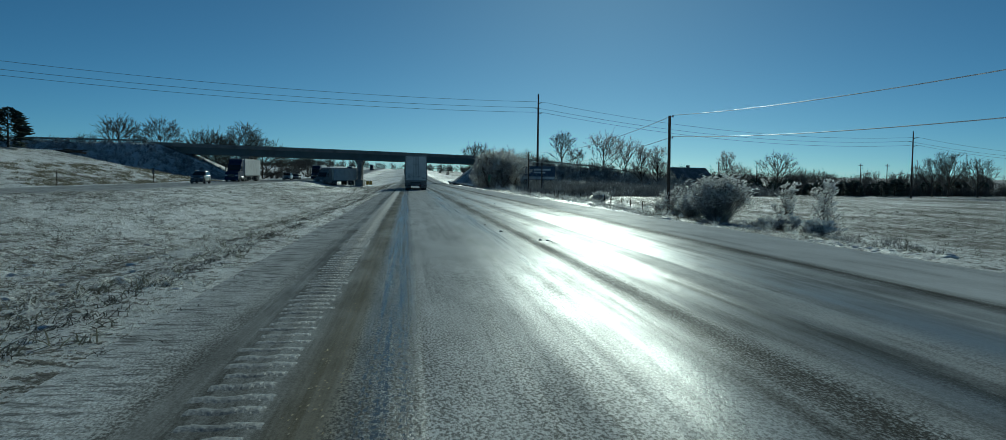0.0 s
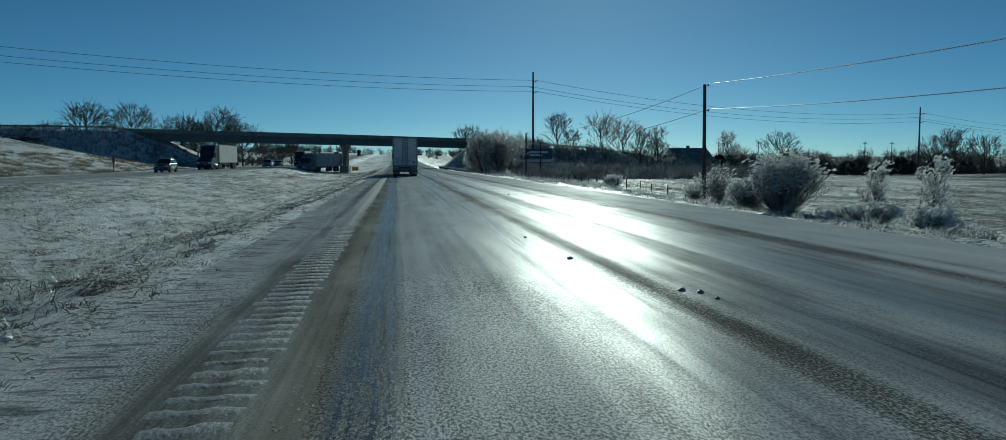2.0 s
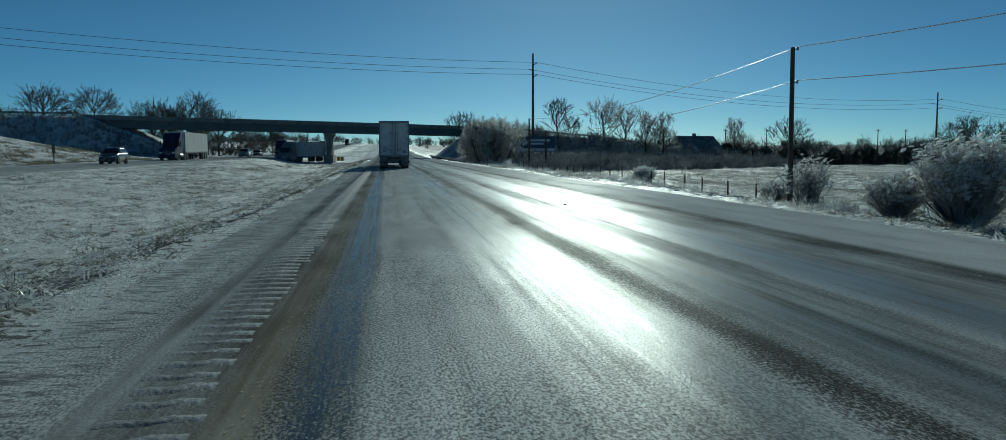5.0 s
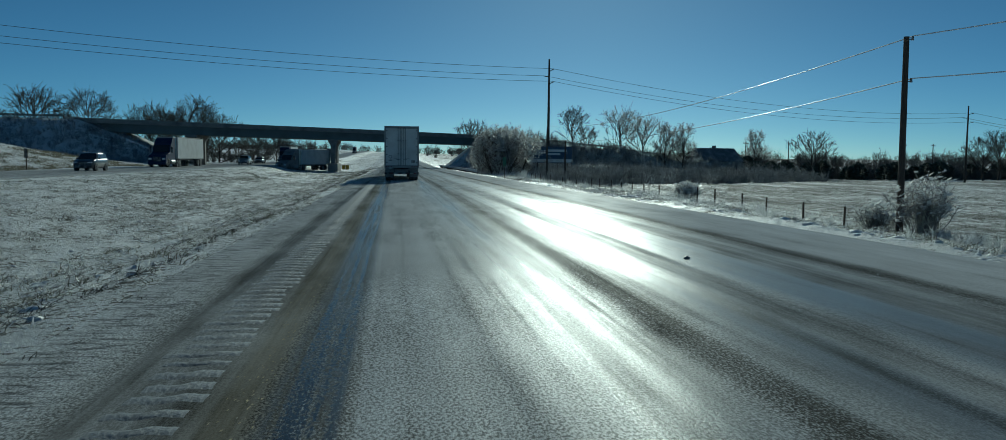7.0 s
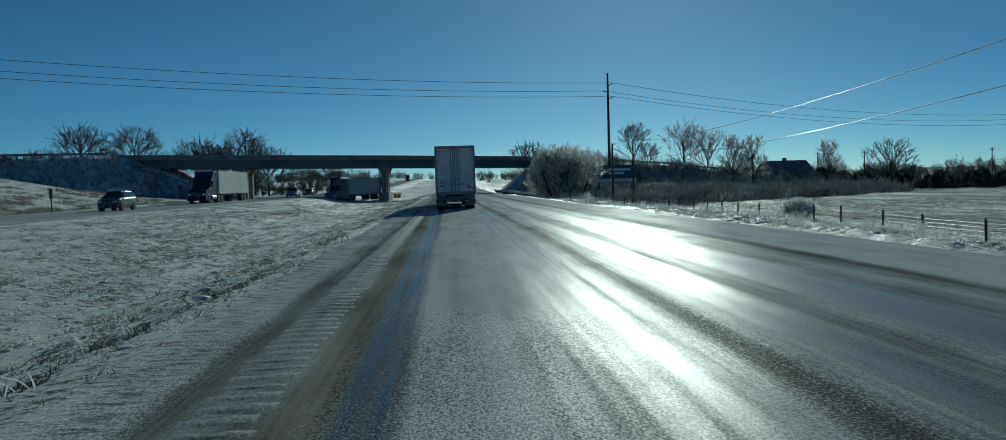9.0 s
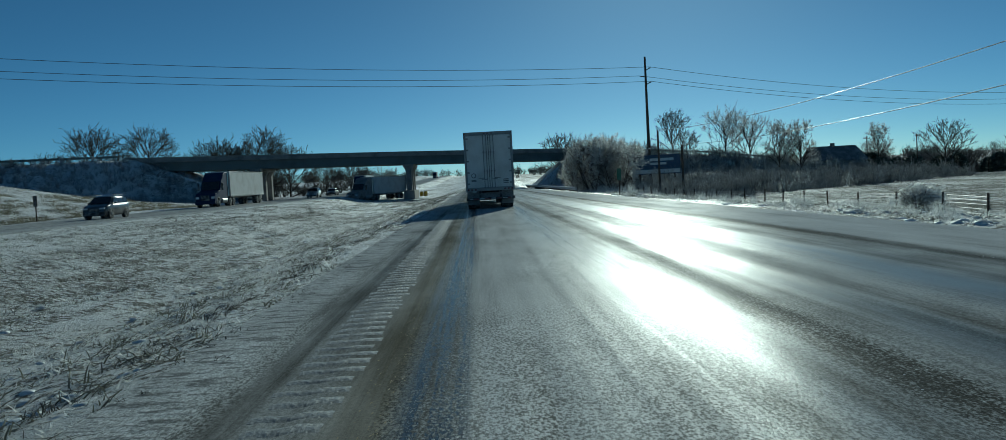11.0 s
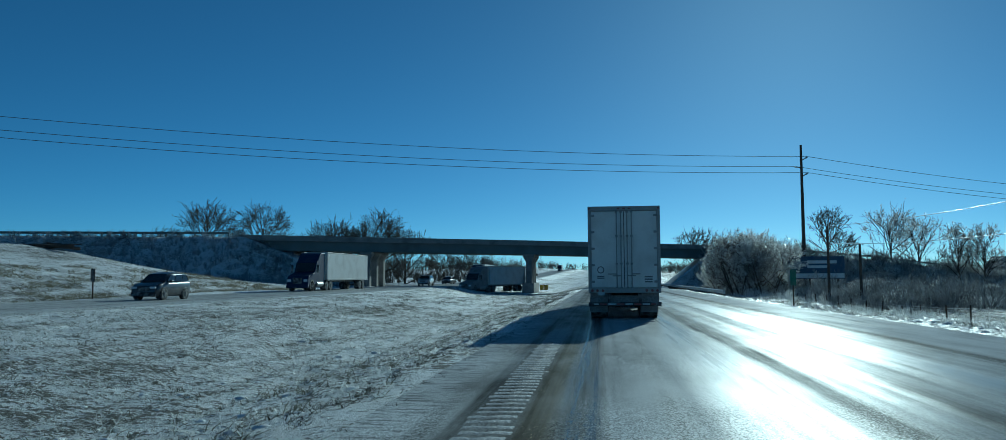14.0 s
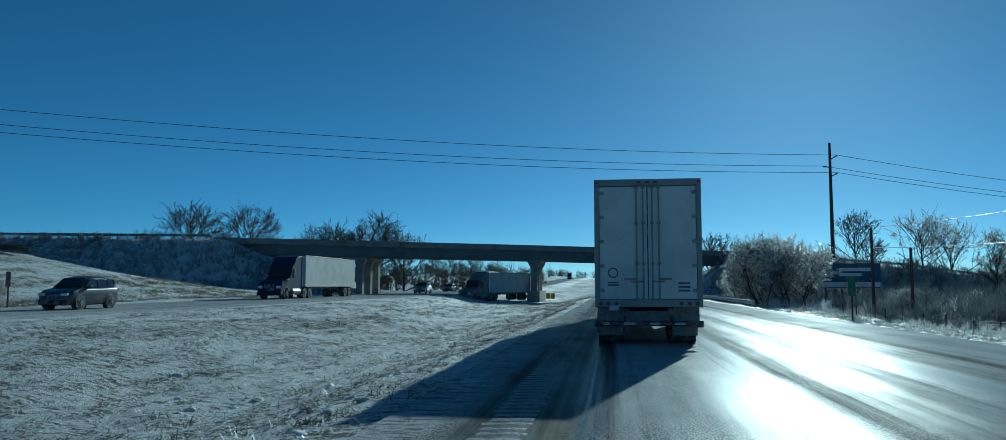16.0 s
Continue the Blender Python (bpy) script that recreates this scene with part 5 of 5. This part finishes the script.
scatter("median_grass", "dead grass tufts poking through thin snow in the median", grass_places(11000, -22.5, -2.5, 2, 112, 1, 1.0, -0.05) + grass_places(2200, -22, -3, 110, 195, 2, 1.5), M_DRYGRASS, 12, tufts, "grass")
rr = random.Random(31)
rows = [(-4.4 + rr.gauss(0, 0.28) + 0.25 * noise.noise((0, y * 0.12, 5)), y, rr.uniform(0.8, 1.6), rr.uniform(0.3, 0.7)) for y in (rr.uniform(2, 150) for _ in range(3400))]
rows += [(-2.75 + rr.gauss(0, 0.22), y, rr.uniform(0.25, 0.7), rr.uniform(0.2, 0.5)) for y in (rr.uniform(2, 140) for _ in range(2200))]
rows += [(-3.35 + rr.gauss(0, 0.09) + 0.1 * noise.noise((0, y * 0.2, 8)), y, rr.uniform(0.5, 1.1), rr.uniform(0.6, 1.1)) for y in (rr.uniform(2, 150) for _ in range(1800))]
scatter("verge_row_grass", "matted dark grass left by the mower along the shoulder", rows, M_MATGRASS, 20, tufts, "grass")
scatter("frosted_grass", "ice-stiffened pale grass in the median", grass_places(9500, -22.5, -2.5, 2, 112, 3, 1.05, -0.1), M_FROSTGRASS, 13, tufts, "grass")
scatter("verge_grass", "frosted dead grass along the right verge and fence", grass_places(5500, 11.0, 23, 28, 175, 4, 1.6, 0.0), M_FROSTGRASS, 14, tufts, "grass")
scatter("verge_dead_grass", "dark matted grass between lumps of verge snow", grass_places(3000, 11.8, 23, 28, 175, 24, 1.8, 0.15), M_DRYGRASS, 24, tufts, "grass")
scatter("slope_grass", "tall dry grass on the slope beside the far carriageway", grass_places(3200, -48, -35.5, 84, 162, 5, 2.2, 0.12), M_SLOPEGRASS, 15, tufts, "grass")
scatter("field_stubble", "rows of stubble in the snowy field", grass_places(5000, 24, 80, 25, 160, 6, 1.5, -0.1), M_DRYGRASS, 16, tufts, "grass")


def log_pile(x, y):
    z = land(x, y)
    o = empty("log_pile", pose(x, y, z, 0, 0, 25), "heap of weathered cut branches on the snowy slope", "log pile")
    rr = random.Random(6)
    for i in range(16):
        a = rr.uniform(-0.4, 0.4)
        c = Vector((rr.uniform(-1.6, 1.6), rr.uniform(-0.6, 0.6), 0.15 + 0.5 * rr.random()))
        d = Vector((math.cos(a), math.sin(a), rr.uniform(-0.12, 0.12))) * rr.uniform(0.9, 1.9)
        part("log", tube(tuple(c - d), tuple(c + d), rr.uniform(0.06, 0.13), rr.uniform(0.04, 0.1), 7), M_BARK, o)
    return o


log_pile(-56.5, 143)

# ---- far things ----
def house(x, y):
    z = land(x, y)
    o = empty("house", pose(x, y, min(z, -2.4), 0, 0, 12), "grey house with a snowy pitched roof behind the bank", "house")
    part("wall", solid([(-4, -0.5), (4, -0.5), (4, 4.2), (0, 7.2), (-4, 4.2)], "x", -6, 6), M_SIDING, o)
    for s in (-1, 1):
        part("roof", solid([(s * 4.6, 3.75), (s * 4.6, 4.0), (0, 7.5), (0, 7.24)], "x", -6.5, 6.5), M_ROOF, o, "pitched roof half")
    part("chimney", block(-0.4, 0.4, -0.3, 0.5, 6.8, 8.2, bevel=0.03), M_CONCRETE, o)
    for k in (-3.6, -0.2, 3.2):
        wdw = part("window", block(k - 0.6, k + 0.6, -4.06, -3.98, 2.2, 3.5, bevel=0.02), M_SIGNWHITE, o)
        part("pane", block(k - 0.5, k + 0.5, -4.075, -4.06, 2.3, 3.4), M_GLASSDARK, wdw)
    return o


house(88, 247)


def conifer_mesh(seed, h, r):
    rr = random.Random(seed)
    v, f = [], []
    for i in range(760):
        u = rr.random() ** 0.7
        t = rr.uniform(0, 6.283)
        rad = r * math.sqrt(max(0.0, 1 - (1.35 * u - 0.35) ** 2)) * rr.uniform(0.55, 1.1) + 0.1
        c = Vector((math.cos(t) * rad, math.sin(t) * rad, h * (0.01 + 0.97 * u)))
        root = Vector((c.x * 0.2, c.y * 0.2, c.z + 0.1))
        sw = Vector((-math.sin(t), math.cos(t), rr.uniform(-0.9, 0.9))) * 0.2
        k = len(v)
        v += [tuple(root.lerp(c, 0.3)), tuple(root.lerp(c, 0.7) + sw), tuple(c + Vector((0, 0, rr.uniform(-0.15, 0.3)))), tuple(root.lerp(c, 0.7) - sw)]
        f += [(k, k + 1, k + 2, k + 3)]
    return v, f


def conifer(x, y, s, seed):
    o = empty("conifer", on_land(x, y), "dark evergreen tree at the field edge", "tree", "conifers at the field edge")
    part("trunk", tube((0, 0, -0.3), (0, 0, 4.0 * s), 0.16, 0.04, 8), M_BARK, o)
    sheet("crown", *conifer_mesh(seed, 4.6 * s, 2.6 * s), M_CONIFER, o)
    return o


first = [conifer(112, 262, 1.0, 1), conifer(117, 264, 1.1, 2), conifer(124, 260, 0.9, 3)]
for x, y, s in ((106, 258, 0.9), (130, 265, 1.1), (136, 261, 1.0), (142, 266, 1.15), (149, 262, 1.0), (156, 268, 1.1), (163, 262, 1.2), (171, 267, 1.0), (180, 280, 1.2), (96, 250, 0.9), (101, 254, 1.1), (210, 290, 1.2), (218, 296, 1.1), (230, 300, 1.2), (109, 266, 1.2), (114, 258, 0.8), (120, 268, 1.2), (127, 268, 1.1), (133, 270, 1.2), (139, 258, 0.8), (145, 270, 1.2), (152, 258, 0.85), (159, 272, 1.2), (167, 274, 1.1), (175, 272, 0.9), (186, 284, 1.0), (193, 282, 1.15), (201, 288, 1.0)):
    again(rnd.choice(first), x, y, s, rnd.uniform(0, 360))
again(first[1], -58, 125.5, 1.15, 30)

hedge = [(rnd.uniform(-56, -41), rnd.uniform(206, 228), rnd.uniform(0.9, 1.5), rnd.uniform(1.2, 2.3)) for _ in range(90)]
for _ in range(1250):
    x = rnd.uniform(98, 420)
    hedge.append((x, 270 + 0.12 * (x - 98) + rnd.uniform(-6, 10), rnd.uniform(1.2, 2.2), rnd.uniform(1.1, 2.1)))
for _ in range(320):
    x = rnd.uniform(-130, -36)
    hedge.append((x, rnd.uniform(232, 330), rnd.uniform(0.8, 1.8), rnd.uniform(0.6, 1.4)))
scatter("hedge_brush", "tangled dark hedge beyond the fields", hedge, M_HEDGE, 19, far_shrubs)
far_kinds = [fan(81 + i, 17, 8.5, 3.4, lean=0.75, sub=4, r=0.05) for i in range(6)]
far = [(rnd.uniform(-500, 700), rnd.uniform(430, 760), rnd.uniform(1.0, 1.7), rnd.uniform(0.8, 1.4)) for _ in range(280)]
far = [p for p in far if not -45 < p[0] < 25]
far += [(rnd.uniform(-230, 160), rnd.uniform(900, 1250), rnd.uniform(1.2, 2.0), rnd.uniform(0.7, 1.2)) for _ in range(200)]
far += [(rnd.uniform(-160, -44), rnd.uniform(235, 420), rnd.uniform(0.7, 1.1), rnd.uniform(0.6, 1.0)) for _ in range(70)]
far += [(rnd.uniform(28, 330), rnd.uniform(285, 420), rnd.uniform(0.7, 1.1), rnd.uniform(0.5, 0.9)) for _ in range(260)]
far += [(rnd.uniform(110, 760), rnd.uniform(430, 600), rnd.uniform(0.9, 1.4), rnd.uniform(0.6, 1.0)) for _ in range(260)]
scatter("far_woods", "grey leafless woods along the horizon", far, M_TWIG, 17, far_kinds, "woods")


# ---- road markings, rumble strip and slush ----
rr = random.Random(77)
yv, yf = [], []
for _ in range(6000):
    y, x = rr.uniform(1, 160), -0.58 + rr.gauss(0, 0.08)
    a, b = rr.uniform(0.01, 0.06), rr.uniform(0.003, 0.008)
    z = 0.004 + fall(x, y)
    k = len(yv)
    yv += [(x - b, y, z), (x + b * rr.uniform(0.3, 1), y + 0.02, z), (x + b, y + a, z), (x - b * rr.uniform(0.2, 1), y + a * 0.9, z)]
    yf.append((k, k + 1, k + 2, k + 3))
tagged(sheet("yellow_line", yv, yf, M_YELLOW), "flaked remains of a yellow edge line under ice", "road marking", kind="structure")
rumble = empty("rumble_strip", pose(0, 0, 0), "milled rumble strip filled with snow along the shoulder", "rumble strip", kind="structure")
me = bpy.data.meshes.new("groove")
bm = bmesh.new()
rows = []
for k, (yy, zz) in enumerate(((-0.12, -0.008), (-0.07, 0.010), (-0.01, 0.02), (0.03, 0.010), (0.09, -0.008))):
    rows.append([bm.verts.new((-0.36 + 0.12 * i, yy + 0.03 * math.sin(i * 1.9) + 0.012 * i, zz * (1 - 0.75 * abs(i - 3) / 3.2))) for i in range(7)])
for a, b in zip(rows, rows[1:]):
    for i in range(6):
        bm.faces.new((a[i], a[i + 1], b[i + 1], b[i]))
bm.to_mesh(me)
bm.free()
me.materials.append(M_SLUSH)
me.polygons.foreach_set("use_smooth", [True] * len(me.polygons))
rr = random.Random(4)
for i in range(290):
    g = new("groove", me)
    g.parent = rumble
    y = 2.0 + i * 0.302
    g.location = (-1.1 + rr.uniform(-0.03, 0.03), y + rr.uniform(-0.02, 0.02), fall(-1.1, y))
    g.scale = (rr.uniform(0.6, 0.78), rr.uniform(0.75, 1.15), rr.uniform(0.6, 0.95))
    g.rotation_euler = (0, 0, rr.uniform(-0.07, 0.07))

bm = bmesh.new()
bmesh.ops.create_icosphere(bm, subdivisions=1, radius=1)
for vv in bm.verts:
    vv.co *= 1 + 0.3 * noise.noise(vv.co * 1.7)
clod = ([tuple(vv.co) for vv in bm.verts], [tuple(q.index for q in ff.verts) for ff in bm.faces])
bm.free()
rr = random.Random(14)
clods = []
for _ in range(4200):
    x = rr.choice((2.95, 6.95, 9.9, 10.3, 10.6, 11.2)) + rr.gauss(0, 0.14)
    s = abs(rr.gauss(0, 0.022)) + 0.006
    if x > 9.6 or x < -2.2:
        s *= 2.2
    clods.append((x, rr.uniform(2, 150), s, s * 0.6))
for _ in range(6500):
    x = rr.uniform(10.6, 22.0)
    s = rr.uniform(0.04, 0.2) * rr.uniform(0.4, 1)
    clods.append((x, rr.uniform(25, 175), s * rr.uniform(1, 2), s * 0.6))
for _ in range(5200):
    x = -2.8 - abs(rr.gauss(0, 5.0))
    s = min(0.07, abs(rr.gauss(0, 0.03)) + 0.015)
    clods.append((max(-20.0, x), rr.uniform(3, 105), s * rr.uniform(1, 2.4), s * 0.8))
for _ in range(70):
    x, y = rr.choice(((2.53, 21.84), (2.41, 25.24), (3.1, 18.7), (4.9, 45.5)))
    s = rr.uniform(0.006, 0.022)
    clods.append((x + rr.gauss(0, 0.22), y + rr.gauss(0, 0.25), s * 1.5, s))
clods = [(x, y, min(a, 0.03 if x < 0 else 0.016), min(b, 0.014 if x < 0 else 0.009)) if -2.5 < x < 9.7 else (x, y, a, b) for x, y, a, b in clods]
crumbs = scatter("slush_clods", "crumbs of grey slush and snow along the road", clods, M_SNOW, 18, [clod], "slush")
crumbs.data.polygons.foreach_set("use_smooth", [True] * len(crumbs.data.polygons))
for x, y, s in ((2.53, 21.84, 0.045), (2.41, 25.24, 0.028), (3.12, 18.8, 0.04), (3.27, 18.64, 0.034), (3.3, 18.25, 0.024), (4.9, 45.5, 0.05)):
    oo = sheet("slush_lump", [(a * s * 1.25, b * s, c * s * 0.85) for a, b, c in clod[0]], clod[1], M_SLUSHDARK, None)
    oo.location = (x, y, 0.006 + fall(x, y))
    tagged(oo, "dark lump of frozen slush on the road", "slush lump", "slush lumps")
